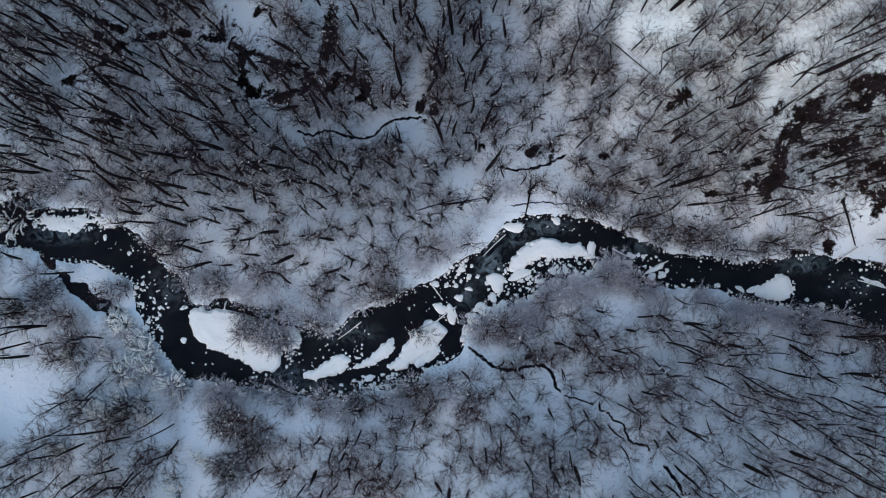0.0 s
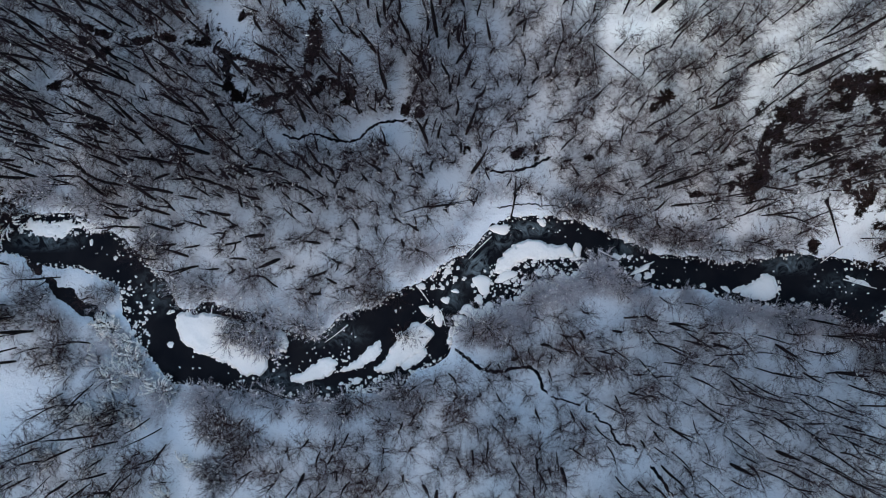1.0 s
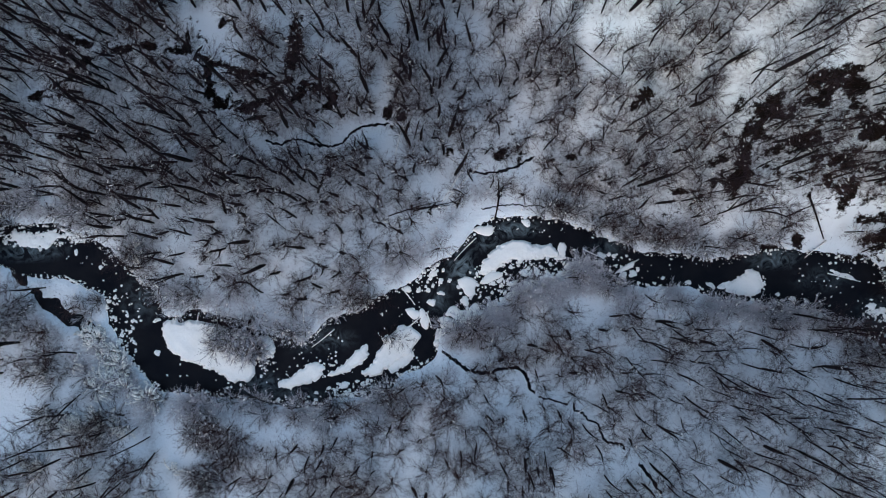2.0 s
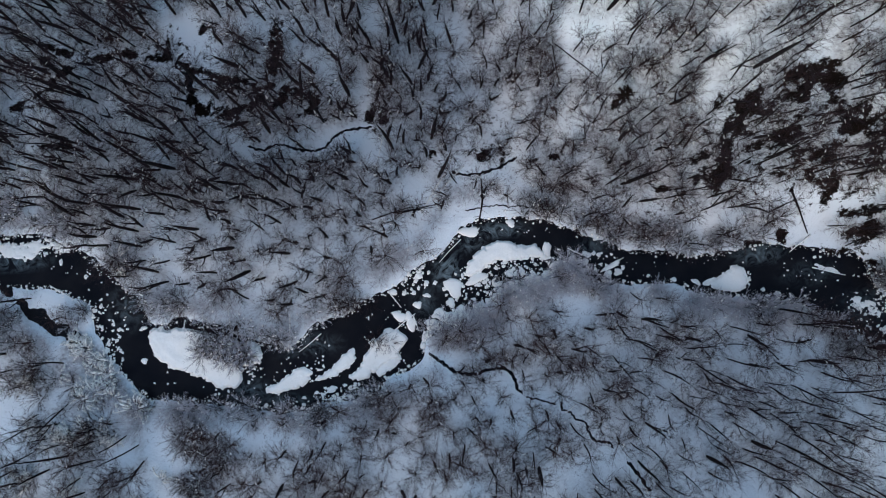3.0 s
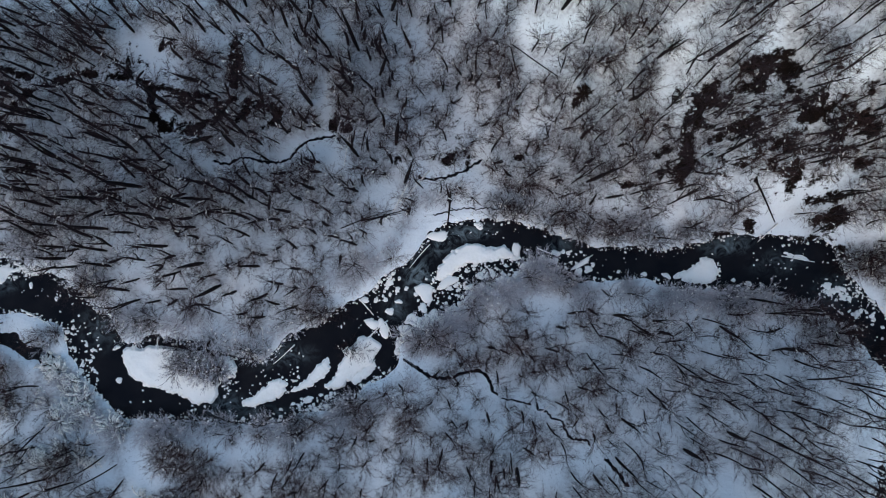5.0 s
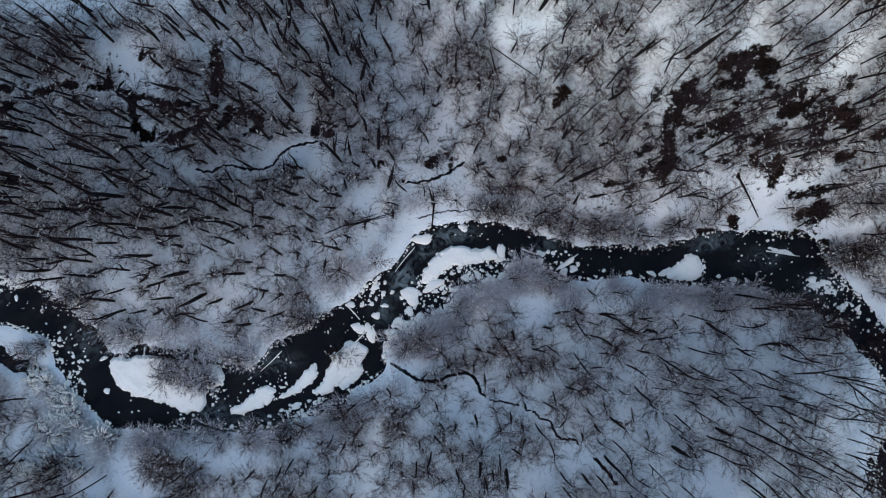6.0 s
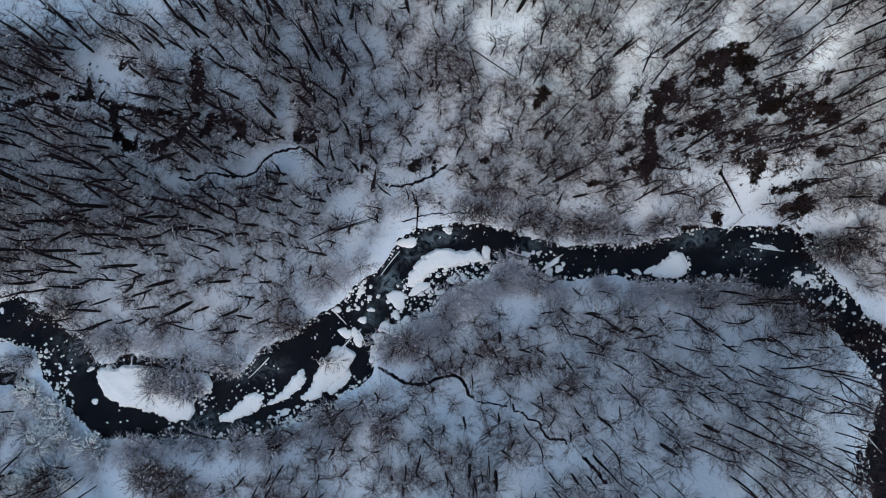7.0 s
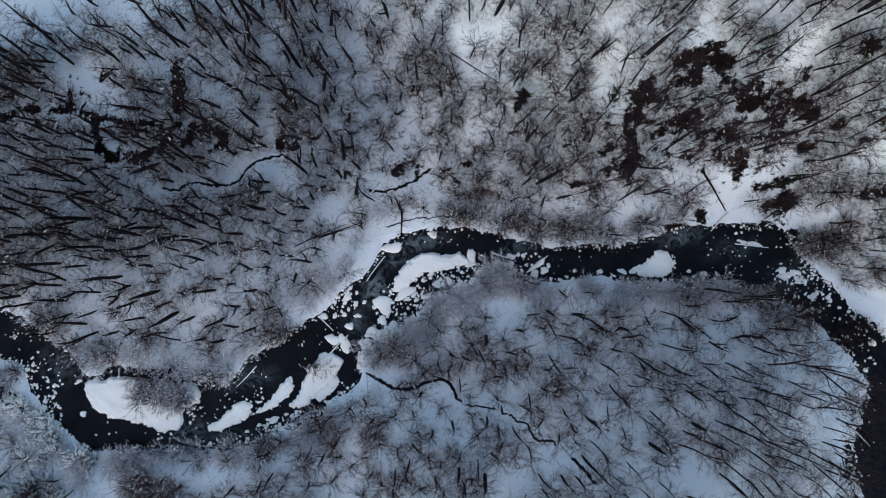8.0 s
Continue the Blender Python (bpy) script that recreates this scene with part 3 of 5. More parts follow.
# single floes: place, half-length, half-width, turn
FLOES = [
    (-0.5, -6.6, 1.3, 0.9, -25),
    (1, -6.9, 0.75, 1, 10),
    (1.4, -8, 0.9, 1.1, 0),
    (2.5, -4.9, 0.75, 0.7, 0),
    (4.1, -3.5, 0.7, 0.35, -20),
    (8.5, -2.4, 1.5, 1.7, 60),
    (7.9, -4.9, 0.8, 0.8, 0),
    (18.2, 7.5, 0.9, 0.6, -20),
    (11.4, 6.5, 1.8, 1, 0),
    (23.9, 3, 0.8, 1.3, 0),
    (23.4, 1.7, 0.9, 0.45, 20),
    (5.9, -6.5, 1.3, 0.8, 30),
    (7.5, -7.1, 2.2, 0.9, 0),
    (9.5, -6.5, 1, 1.2, 0),
    (4.5, -7.9, 1, 0.8, 0),
    (3.6, -10.6, 0.7, 1.6, 0),
    (27.9, 0.7, 0.75, 1.1, 0),
    (25.5, 0.3, 1.5, 0.8, 10),
]
FLOES += [
    (30.3, 1.9, 0.8, 0.5, -30),
    (30, 0.7, 0.6, 0.5, 0),
    (33.6, -1.5, 0.7, 0.6, 0),
    (35.2, -1.3, 0.7, 0.6, 0),
    (40, -2.1, 0.35, 0.25, 0),
    (44.1, -2.9, 0.6, 0.35, 0),
    (47.7, -3.5, 0.9, 0.4, -40),
    (-54.7, 4.9, 0.4, 0.7, 0),
    (-50.8, 2.3, 0.45, 0.4, 0),
    (-41.8, -11.7, 0.6, 0.5, 0),
    (-41.8, -6.5, 0.7, 0.35, 10),
    (12.3, -1.2, 2, 0.8, 15),
    (15.7, -2.2, 1, 0.4, 20),
    (17.6, -0.6, 0.8, 0.6, 0),
    (19.6, -0.4, 0.5, 0.8, 0),
    (34.1, -0.2, 1.9, 0.5, 28),
    (55.4, -2.4, 0.5, 0.9, 20),
    (-1.4, -2.7, 0.9, 0.5, 0),
]
FLOES += [
    (-5.5, -6.6, 0.2, 0.4, 0),
    (75.8, -8.3, 0.6, 0.35, -10),
    (73.6, -7.6, 0.8, 0.6, 0),
    (77.7, -12.7, 0.8, 0.4, 60),
    (83.8, -17.2, 0.4, 0.4, 0),
    (86.1, -21.7, 0.5, 0.9, 20),
    (58.4, -5.2, 0.4, 0.5, 0),
    (60.8, -6.1, 0.7, 0.4, 0),
    (5.5, -1.5, 0.4, 0.3, 0),
]
# fields of small floes: centre, half-axes, how many, smallest and largest half-length
FIELDS = [
    (-62.5, 7.1, 4.095, 1.274, 70, 0.1, 0.3),
    (-57.5, 7.3, 4.368, 1.456, 70, 0.1, 0.3),
    (-48.2, -3.8, 1.82, 3.458, 40, 0.12, 0.42),
    (-45.6, -6.5, 1.274, 3.276, 14, 0.2, 0.5),
    (-46.8, -10.6, 1.638, 3.185, 40, 0.15, 0.5),
    (1.4, -0.4, 3.276, 2.73, 90, 0.12, 0.55),
    (15.9, -0.8, 7.28, 2.548, 150, 0.12, 0.5),
    (10.9, -4.2, 5.005, 2.548, 70, 0.12, 0.45),
    (-8.6, -18.7, 6.37, 1.638, 120, 0.12, 0.45),
    (-15, -15.1, 4.55, 3.185, 40, 0.1, 0.35),
    (-17.7, -10.6, 6.37, 3.64, 30, 0.08, 0.25),
    (31.4, -0.2, 5.005, 2.275, 60, 0.12, 0.5),
]
FIELDS += [
    (23.2, 0.3, 5.46, 1.456, 60, 0.1, 0.4),
    (64.9, -3.4, 5.46, 3.64, 14, 0.1, 0.3),
    (-24.2, -13.3, 1.6, 2.4, 28, 0.12, 0.4),
    (-1.8, -15.1, 2.912, 2.002, 50, 0.12, 0.4),
    (-27.7, -16.9, 3.64, 1.365, 10, 0.1, 0.3),
    (-0.5, -6.1, 2.73, 2.73, 25, 0.1, 0.3),
    (-16.8, -19.6, 8.19, 0.91, 32, 0.12, 0.45),
    (-52.4, 3.1, 5.46, 3.64, 25, 0.08, 0.25),
    (-20.4, -15.5, 3.64, 2.73, 25, 0.1, 0.3),
    (71.5, -6, 6.37, 4.55, 26, 0.08, 0.3),
    (76.2, -8.9, 4.095, 1.274, 60, 0.1, 0.35),
    (77.2, -11.2, 4.095, 1.638, 40, 0.1, 0.4),
]
FIELDS += [
    (81.3, -14.2, 4.55, 3.185, 40, 0.12, 0.5),
    (85.1, -24.6, 1.82, 5.46, 16, 0.15, 0.5),
    (65.7, -1.8, 5.46, 2.73, 10, 0.08, 0.2),
    (55.4, -3.4, 1.274, 1.638, 40, 0.12, 0.4),
    (-33.1, -15.1, 8.19, 1.82, 10, 0.1, 0.3),
    (37.7, -0.6, 18.2, 1.82, 25, 0.06, 0.2),
    (17.8, 6.7, 8.19, 1.82, 20, 0.06, 0.25),
]
floes = [(x, y, a, b, turn) for x, y, a, b, turn in FLOES]
for cx, cy, rx, ry, count, small, big in FIELDS:
    for _ in range(count):
        g, r = rng.uniform(0, 6.283), math.sqrt(rng.random())
        s = small + (big - small) * rng.random() ** 2.2
        floes.append((cx + rx * r * math.cos(g), cy + ry * r * math.sin(g), s, s * rng.uniform(0.55, 0.95), rng.uniform(0, 180)))
fx, fy = np.array([f[0] for f in floes]), np.array([f[1] for f in floes])
afloat = ground_height(fx, fy) < 0.25
floes = [f for f, ok in zip(floes, afloat) if ok]
floes.sort(key=lambda f: -f[2])


def floe_matrix(f, z=0.0):
    x, y, a, b, turn = f
    k = 0.45 + 0.4 * min(a, 1.5)
    return Matrix.LocRotScale((x, y, z), Euler((0, 0, radians(turn))), (a, b * (1.0 if a > 0.55 else 1.35), k))


for f in floes[:290]:
    ob = new("ice_floe", rng.choice(floe_meshes[8:] if f[2] > 0.55 else floe_meshes[:8])[1])
    ob.matrix_basis = floe_matrix(f)
    big = f[2] > 0.9
    tagged(ob, "large snow-covered ice floe stranded in black water" if big else "small white snow-capped ice lump in black water", "ice floe", "ice floes in the river")


def joined(name, pieces, mats, label, category):
    """Many placed copies of triangle arrays as one mesh of uncountable stuff. pieces: (list of (verts, tris, material), matrix)."""
    vs, ts, ms, n = [], [], [], 0
    for arrays, m in pieces:
        m = np.array(m)
        for v, t, mat in arrays:
            vs.append(v @ m[:3, :3].T + m[:3, 3])
            ts.append(t + n)
            ms.append(np.full(len(t), mat))
            n += len(v)
    me = raw_mesh(name, np.concatenate(vs), np.concatenate(ts), mats, np.concatenate(ms))
    return tagged(new(name, me), label, category, kind="stuff")


joined("ice_crumbs", [([(*rng.choice(floe_meshes[:8])[0], 0)], floe_matrix(f)) for f in floes[290:]], [CLEAN_SNOW], "scattered white crumbs of ice and snow in the river", "ice")

# ---- lumps of snow and frozen clods along the water's edge ----
shore = []
north_bank = spline(NORTH, 0.5)
for bank in (north_bank, spline(SOUTH, 0.5)):
    near = bank[(bank[:, 0] > -74) & (bank[:, 0] < 92) & (bank[:, 1] > -46)]
    for i in range(len(near) - 1):
        run = near[i + 1] - near[i]
        for _ in range(int(np.linalg.norm(run) * 5) + 1):
            p = near[i] + run * rng.random() + np.array((rng.gauss(0, 0.3), rng.gauss(0, 0.3)))
            shore.append((p[0], p[1], 0.05 + 0.25 * rng.random() ** 3))
        if run[0] > 0 and bank is not north_bank and 3 < near[i, 0] < 30:
            shore.append((*(near[i] + np.array((rng.gauss(0, 0.4), -0.3 + rng.gauss(0, 0.4)))), rng.uniform(0.35, 0.8)))
sx, sy = np.array([a[0] for a in shore]), np.array([a[1] for a in shore])
sz = ground_height(sx, sy)
lump_arrays = []
for k in range(6):
    b = Build()
    b.lump((0, 0, 0), (1.0, 0.8, 0.55), rng, 2, 7, 0.28)
    lump_arrays.append(b.arrays())
joined("shore_lumps", [([(*rng.choice(lump_arrays), 0)], Matrix.LocRotScale((x, y, max(z, 0.0) + 0.03), Euler((0, 0, rng.uniform(0, 6.283))), (r, r, r))) for (x, y, r), z in zip(shore, sz) if -0.36 < z < 0.4], [CLEAN_SNOW], "small lumps of snow along the water's edge", "snow")

# ---- brooks ----
BROOKS = [
    (0.36, [(3.9, -12.7), (6.4, -14.7), (8.2, -15.9), (10.9, -16.3), (13.6, -15.8), (15.9, -15.8), (17.1, -17.0), (17.8, -19.0), (18.5, -19.7)]),
    (0.27, [(24.4, -21.2), (24.5, -22.4), (25.6, -22.7), (26.5, -23.8), (27.8, -24.3), (28.3, -26.0), (29.1, -27.1), (31.4, -27.6), (31.7, -28.4)]),
    (0.40, [(33.6, -30.3), (34.2, -31.0), (35.0, -32.2), (35.5, -32.6), (36.0, -33.8), (36.6, -34.7)]),
    (0.20, [(18.9, -20.1), (20.8, -20.7), (22.1, -21.1), (23.5, -21.6)]),
    (0.3, [(-3.4, 24.2), (-5.5, 24.1), (-7.8, 23.9), (-9.6, 23), (-11, 21.5), (-13.2, 20.8), (-16, 21.3), (-18.7, 22.1), (-21.4, 21.3), (-23.8, 22.1)]),
]
BROOKS += [
    (0.3, [(9.1, 16.2), (11, 15.7), (14.1, 15.9), (16.9, 16.7), (18.6, 17.5), (19.7, 18.2)]),
    (0.14, [(10.9, 9.9), (13.2, 10.2), (16.4, 10.5), (18.2, 10.1), (19.6, 10.3), (21.4, 9.8)]),
    (0.3, [(-33.5, 37.9), (-34.8, 35.6), (-33, 34.2), (-32.5, 31.9)]),
]


def brook_distance(x, y):
    best = np.full(np.shape(x), 99.0)
    for _, points in BROOKS:
        best = np.minimum(best, line_distance(x, y, spline(points, 1.2)))
    return best


def brook(points, width, seed):
    r = random.Random(seed)
    line = spline(points, 0.35)
    v, t = [], []
    for i, p in enumerate(line):
        a = line[min(i + 1, len(line) - 1)] - line[max(i - 1, 0)]
        a = np.array((-a[1], a[0])) / (np.linalg.norm(a) + 1e-9)
        p = p + a * r.uniform(-0.15, 0.15)
        w = width * r.uniform(0.5, 1.25) * (0.3 if i in (0, len(line) - 1) else 1)
        for k in (-1, -0.4, 0.4, 1):
            q = p + a * w * k
            v.append((q[0], q[1], top(*q) + (0.03 if abs(k) == 1 else 0.07)))
    for i in range(len(line) - 1):
        for k in range(3):
            a = i * 4 + k
            t += [(a, a + 4, a + 5), (a, a + 5, a + 1)]
    return tagged(new("brook", raw_mesh("brook", v, t, [WATER])), "narrow black meltwater brook winding through snow", "brook", "brooks in the snow", "structure")


for i, (width, points) in enumerate(BROOKS):
    brook(points, width * 0.75, i)

# ---- trees ----


def tall_tree(seed, height, trunk_r, limbs, twigs, spread, fine, low=0.42, up=(0.4, 1.1), fork=False, spray=6):
    """Trunk, crown and clung snow of one bare broadleaved tree, as triangle builders. fine: half the thickness of a twig; low: where the crown begins; up: how steeply the limbs rise."""
    r = random.Random(seed)
    trunk, crown, snow = Build(), Build(), Build()
    lean = r.uniform(0, 6.283)
    bend = r.uniform(0.1, 0.8)
    sway = r.uniform(0.03, 0.14)

    def axis(u):
        return np.array((bend * u * u * math.cos(lean) + sway * math.sin(5 * u + seed), bend * u * u * math.sin(lean) + sway * math.sin(4 * u + 2 * seed), height * u - 0.35 * (u == 0)))

    steps = [0, 0.05, 0.2, 0.4, 0.6, 0.8, 1.0]
    trunk.tube([axis(u) for u in steps], [trunk_r * 0.62, trunk_r * 0.68, trunk_r * r.uniform(0.8, 1.0), trunk_r * r.uniform(0.8, 1.05), trunk_r * r.uniform(0.6, 0.85), trunk_r * 0.38, 0.02], 6)
    for i in range(9):
        p = axis(r.uniform(0.12, 0.8))
        g = r.uniform(0, 6.283)
        trunk.sliver(p, p + np.array((math.cos(g), math.sin(g), r.uniform(0.2, 0.9))) * r.uniform(0.35, 0.9), trunk_r * 0.22, r)
    if fork:
        p = axis(0.22)
        g = r.uniform(0, 6.283)
        q = p + np.array((0.9 * math.cos(g), 0.9 * math.sin(g), height * 0.25))
        s = q + np.array((0.6 * math.cos(g), 0.6 * math.sin(g), height * 0.36))
        trunk.tube([p, q, s], [trunk_r * 0.7, trunk_r * 0.5, 0.03], 5)
    g = r.uniform(0, 6.283)
    for i in range(limbs):
        u = low + (0.98 - low) * (i + r.random()) / limbs
        g += 2.4 + r.uniform(-0.5, 0.5)
        long = spread * (0.45 + 0.75 * math.sin(math.pi * min(1, (u - low * 0.7) / (1.05 - low * 0.7)))) * r.uniform(0.6, 1.2)
        p = axis(u)
        way = np.array((math.cos(g), math.sin(g), r.uniform(*up)))
        way /= np.linalg.norm(way)
        mid = p + way * long * 0.5 + np.array((r.uniform(-0.12, 0.12), r.uniform(-0.12, 0.12), 0))
        end = mid + (way + np.array((r.uniform(-0.2, 0.2), r.uniform(-0.2, 0.2), 0.15))) * long * 0.55
        w = 0.010 + 0.011 * (1 - u) + 0.006 * trunk_r / 0.2
        crown.tube([p, mid, end], [w, w * 0.65, 0.012], 3)
        for k in range(twigs):
            f = 0.08 + 0.9 * (k + r.random()) / twigs
            a = p + (mid - p) * f / 0.5 if f < 0.5 else mid + (end - mid) * (f - 0.5) / 0.5
            d = way + np.array((r.uniform(-0.5, 0.5), r.uniform(-0.5, 0.5), r.uniform(-0.25, 0.4)))
            d *= r.uniform(0.35, 0.75) * 0.6 * spread / np.linalg.norm(d)
            crown.sliver(a, a + d, fine * 1.35, r)
            for _ in range(spray):
                c = a + d * r.uniform(0.02, 0.9)
                e = d / np.linalg.norm(d) + np.array((r.uniform(-0.95, 0.95), r.uniform(-0.95, 0.95), r.uniform(-0.5, 0.5)))
                crown.sliver(c, c + e * r.uniform(0.22, 0.55) * spread / np.linalg.norm(e), fine * 0.85, r)
        if r.random() < 0.11:
            s = r.uniform(0.06, 0.15)
            snow.lump(mid + np.array((0, 0, 0.05)), (s * 2.0, s * 0.75, s * 0.6), r, 1, 5)
    return trunk, crown, snow


def shrub(seed, stems, reach, tall, twigs, fine):
    """Stems that fan out from one stool, with fine twigs and some clung snow."""
    r = random.Random(seed)
    wood, crown, snow = Build(), Build(), Build()
    for i in range(stems):
        g = 2 * math.pi * (i + r.random()) / stems
        out = reach * r.uniform(0.45, 1.0)
        h = tall * r.uniform(0.6, 1.0)
        p = np.array((0.15 * math.cos(g), 0.15 * math.sin(g), -0.2))
        q = p + np.array((out * 0.4 * math.cos(g), out * 0.4 * math.sin(g), h * 0.65))
        e = p + np.array((out * math.cos(g + 0.2), out * math.sin(g + 0.2), h))
        wood.tube([p, q, e], [0.036, 0.023, 0.007], 3)
        for k in range(twigs):
            f = r.uniform(0.2, 1)
            a = p + (q - p) * f * 2 if f < 0.5 else q + (e - q) * (f - 0.5) * 2
            d = np.array((math.cos(g) + r.uniform(-0.6, 0.6), math.sin(g) + r.uniform(-0.6, 0.6), r.uniform(0.1, 1.0)))
            d *= r.uniform(0.3, 0.75) * reach * 0.8 / np.linalg.norm(d)
            crown.sliver(a, a + d, fine * 1.3, r)
            for _ in range(5):
                c = a + d * r.uniform(0.1, 0.9)
                w = d / np.linalg.norm(d) + np.array((r.uniform(-1, 1), r.uniform(-1, 1), r.uniform(-0.3, 0.7)))
                crown.sliver(c, c + w * r.uniform(0.1, 0.25) * reach / np.linalg.norm(w), fine * 0.7, r)
        if r.random() < 0.2:
            s = r.uniform(0.05, 0.12)
            snow.lump(e, (s * 2.0, s, s * 0.6), r, 1, 5)
    return wood, crown, snow


def frosted_shrub(seed, stems, reach, tall):
    """A fan of stems bowed over by the snow that lies along them, with bare twigs below."""
    r = random.Random(seed)
    wood, crown, snow = Build(), Build(), Build()
    for i in range(stems):
        g = 2.6 * ((i + r.random()) / stems - 0.5)
        out, h = reach * r.uniform(0.55, 1.1), tall * r.uniform(0.6, 1.0)
        p = np.array((0.12 * math.cos(g), 0.12 * math.sin(g), -0.2))
        bow = r.uniform(-0.35, 0.35)
        line = [p + np.array((out * u * math.cos(g + bow * u), out * u * math.sin(g + bow * u), h * math.sin(2.2 * u))) for u in (0, 0.3, 0.65, 1.0)]
        wood.tube(line, [0.05, 0.04, 0.03, 0.0], 3)
        snow.tube([v + np.array((0, 0, 0.06)) for v in line[1:]], [0.08, 0.15, 0.06], 4)
        for k in range(6):
            f = r.uniform(0.3, 1)
            a = line[1] + (line[3] - line[1]) * f + np.array((0, 0, 0.1 * h))
            b = g + r.choice((-1, 1)) * r.uniform(0.4, 0.9)
            e = a + np.array((math.cos(b), math.sin(b), -0.1)) * r.uniform(0.25, 0.6)
            snow.tube([a, (a + e) / 2 + np.array((0, 0, 0.06)), e], [0.06, 0.09, 0.03], 3)
        for k in range(3):
            a = line[r.randrange(0, 3)]
            d = np.array((math.cos(g) + r.uniform(-1.2, 1.2), math.sin(g) + r.uniform(-1.2, 1.2), r.uniform(-0.2, 0.5)))
            d *= r.uniform(0.3, 0.7) * reach * 0.8 / np.linalg.norm(d)
            crown.tube([a, a + d], [0.024, 0], 3)
            for _ in range(3):
                c = a + d * r.uniform(0.1, 0.9)
                w = d / np.linalg.norm(d) + np.array((r.uniform(-1, 1), r.uniform(-1, 1), r.uniform(-0.3, 0.3)))
                crown.sliver(c, c + w * r.uniform(0.1, 0.25) * reach / np.linalg.norm(w), 0.016, r)
    return wood, crown, snow


def with_snow(build):
    return len(build.v) > 0


KINDS = {"tree": [], "dark": [], "brown": [], "shrub": [], "far": [], "rimed": [], "frosted": []}
for k in range(7):
    KINDS["tree"].append(tall_tree(10 + k, (13, 11, 14, 10, 9, 12, 11)[k], (0.13, 0.12, 0.15, 0.13, 0.12, 0.14, 0.11)[k], 22, 5, (2.2, 2.0, 2.5, 2.1, 1.9, 2.3, 2.0)[k], 0.0115, (0.5, 0.45, 0.55, 0.42, 0.5, 0.48, 0.4)[k], (0.3, 1.2), k % 3 == 0, 6))
for k in range(7):
    KINDS["dark"].append(tall_tree(30 + k, (9.5, 8.5, 11, 7.5, 9, 10, 8)[k], (0.26, 0.20, 0.28, 0.20, 0.24, 0.23, 0.21)[k], 20, 5, (1.9, 1.7, 2.1, 1.7, 1.8, 2.0, 1.6)[k], 0.0125, 0.36, (0.3, 1.1), k in (1, 3, 4), 6))
for k in range(7):
    KINDS["brown"].append(tall_tree(50 + k, (7, 8.5, 6, 5.5, 7.5, 6.5, 8)[k], (0.13, 0.15, 0.12, 0.11, 0.14, 0.12, 0.13)[k], 23, 5, (2.2, 2.5, 2.0, 1.8, 2.3, 1.9, 2.1)[k], 0.012, 0.34, (0.05, 0.8), k % 2 == 0, 7))
for k in range(4):
    KINDS["shrub"].append(shrub(70 + k, 11, (1.9, 2.4, 1.6, 2.1)[k], (2.8, 3.4, 2.2, 3.0)[k], 10, 0.012))
for k in range(3):
    KINDS["rimed"].append(shrub(80 + k, 12, (2.0, 1.7, 2.3)[k], (2.6, 2.2, 3.0)[k], 10, 0.018))
for k in range(3):
    KINDS["frosted"].append(frosted_shrub(90 + k, (8, 9, 7)[k], (2.2, 2.6, 1.9)[k], (1.5, 1.8, 1.3)[k]))
for k in range(3):
    KINDS["far"].append(tall_tree(100 + k, (12, 9, 7)[k], (0.15, 0.2, 0.14)[k], 14, 3, (2.4, 2.0, 2.4)[k], 0.03, 0.42, (0.3, 1.1), k == 1, 2))
for k in range(4):
    KINDS["shrub"].append(shrub(70 + k, 9, (1.9, 2.4, 1.6, 2.1)[k], (2.8, 3.4, 2.2, 3.0)[k], 14, 0.012))
for k in range(3):
    KINDS["rimed"].append(shrub(80 + k, 11, (2.0, 1.7, 2.3)[k], (2.6, 2.2, 3.0)[k], 14, 0.018))
for k in range(3):
    KINDS["frosted"].append(frosted_shrub(90 + k, (8, 9, 7)[k], (2.2, 2.6, 1.9)[k], (1.5, 1.8, 1.3)[k]))

MATS = [BARK, TWIG, CLEAN_SNOW, BROWN_TWIG, PALE_TWIG, CONIFER]
# kind: number of the material of wood, crown and snow; thing's name; label; category
LOOK = {
    "tree": (0, 1, 2, "bare_tree", "slender leafless tree with grey-brown twigs in snow", "tree"),
    "dark": (0, 1, 2, "bare_tree", "leafless tree with a thick dark trunk in snow", "tree"),
    "brown": (0, 3, 2, "bare_tree", "bushy leafless tree with a brown twiggy crown", "tree"),
    "far": (0, 1, 2, "bare_tree", "slender leafless tree with grey-brown twigs in snow", "tree"),
    "shrub": (1, 1, 2, "shrub", "leafless grey-brown shrub fanning out over snow", "shrub"),
    "rimed": (4, 4, 2, "rimed_shrub", "pale grey shrub furred with hoar frost by the river", "shrub"),
    "frosted": (0, 1, 2, "frosted_shrub", "low shrub with bowed branches white with snow", "shrub"),
}
PARTS = {}
for kind, protos in KINDS.items():
    for k, builds in enumerate(protos):
        PARTS[kind, k] = [(b.arrays(), LOOK[kind][i], raw_mesh(n, *b.arrays(), [MATS[LOOK[kind][i]]])) for i, (n, b) in enumerate(zip(("trunk", "crown", "clung_snow"), builds)) if with_snow(b)]


def plant(kind, k, m):
    _, _, _, name, label, category = LOOK[kind]
    root = tagged(new(name), label, category, "bare trees of the forest" if category == "tree" else "shrubs by the river")
    root.empty_display_size = 0.5
    for (arrays, mat, me), part_name in zip(PARTS[kind, k], ("trunk" if category == "tree" else "stool", "crown", "clung_snow")):
        tagged(part(part_name, me, root), kind="stuff" if part_name == "clung_snow" else "")
    root.matrix_basis = m
    return root


rng = random.Random(21)
cells = {}


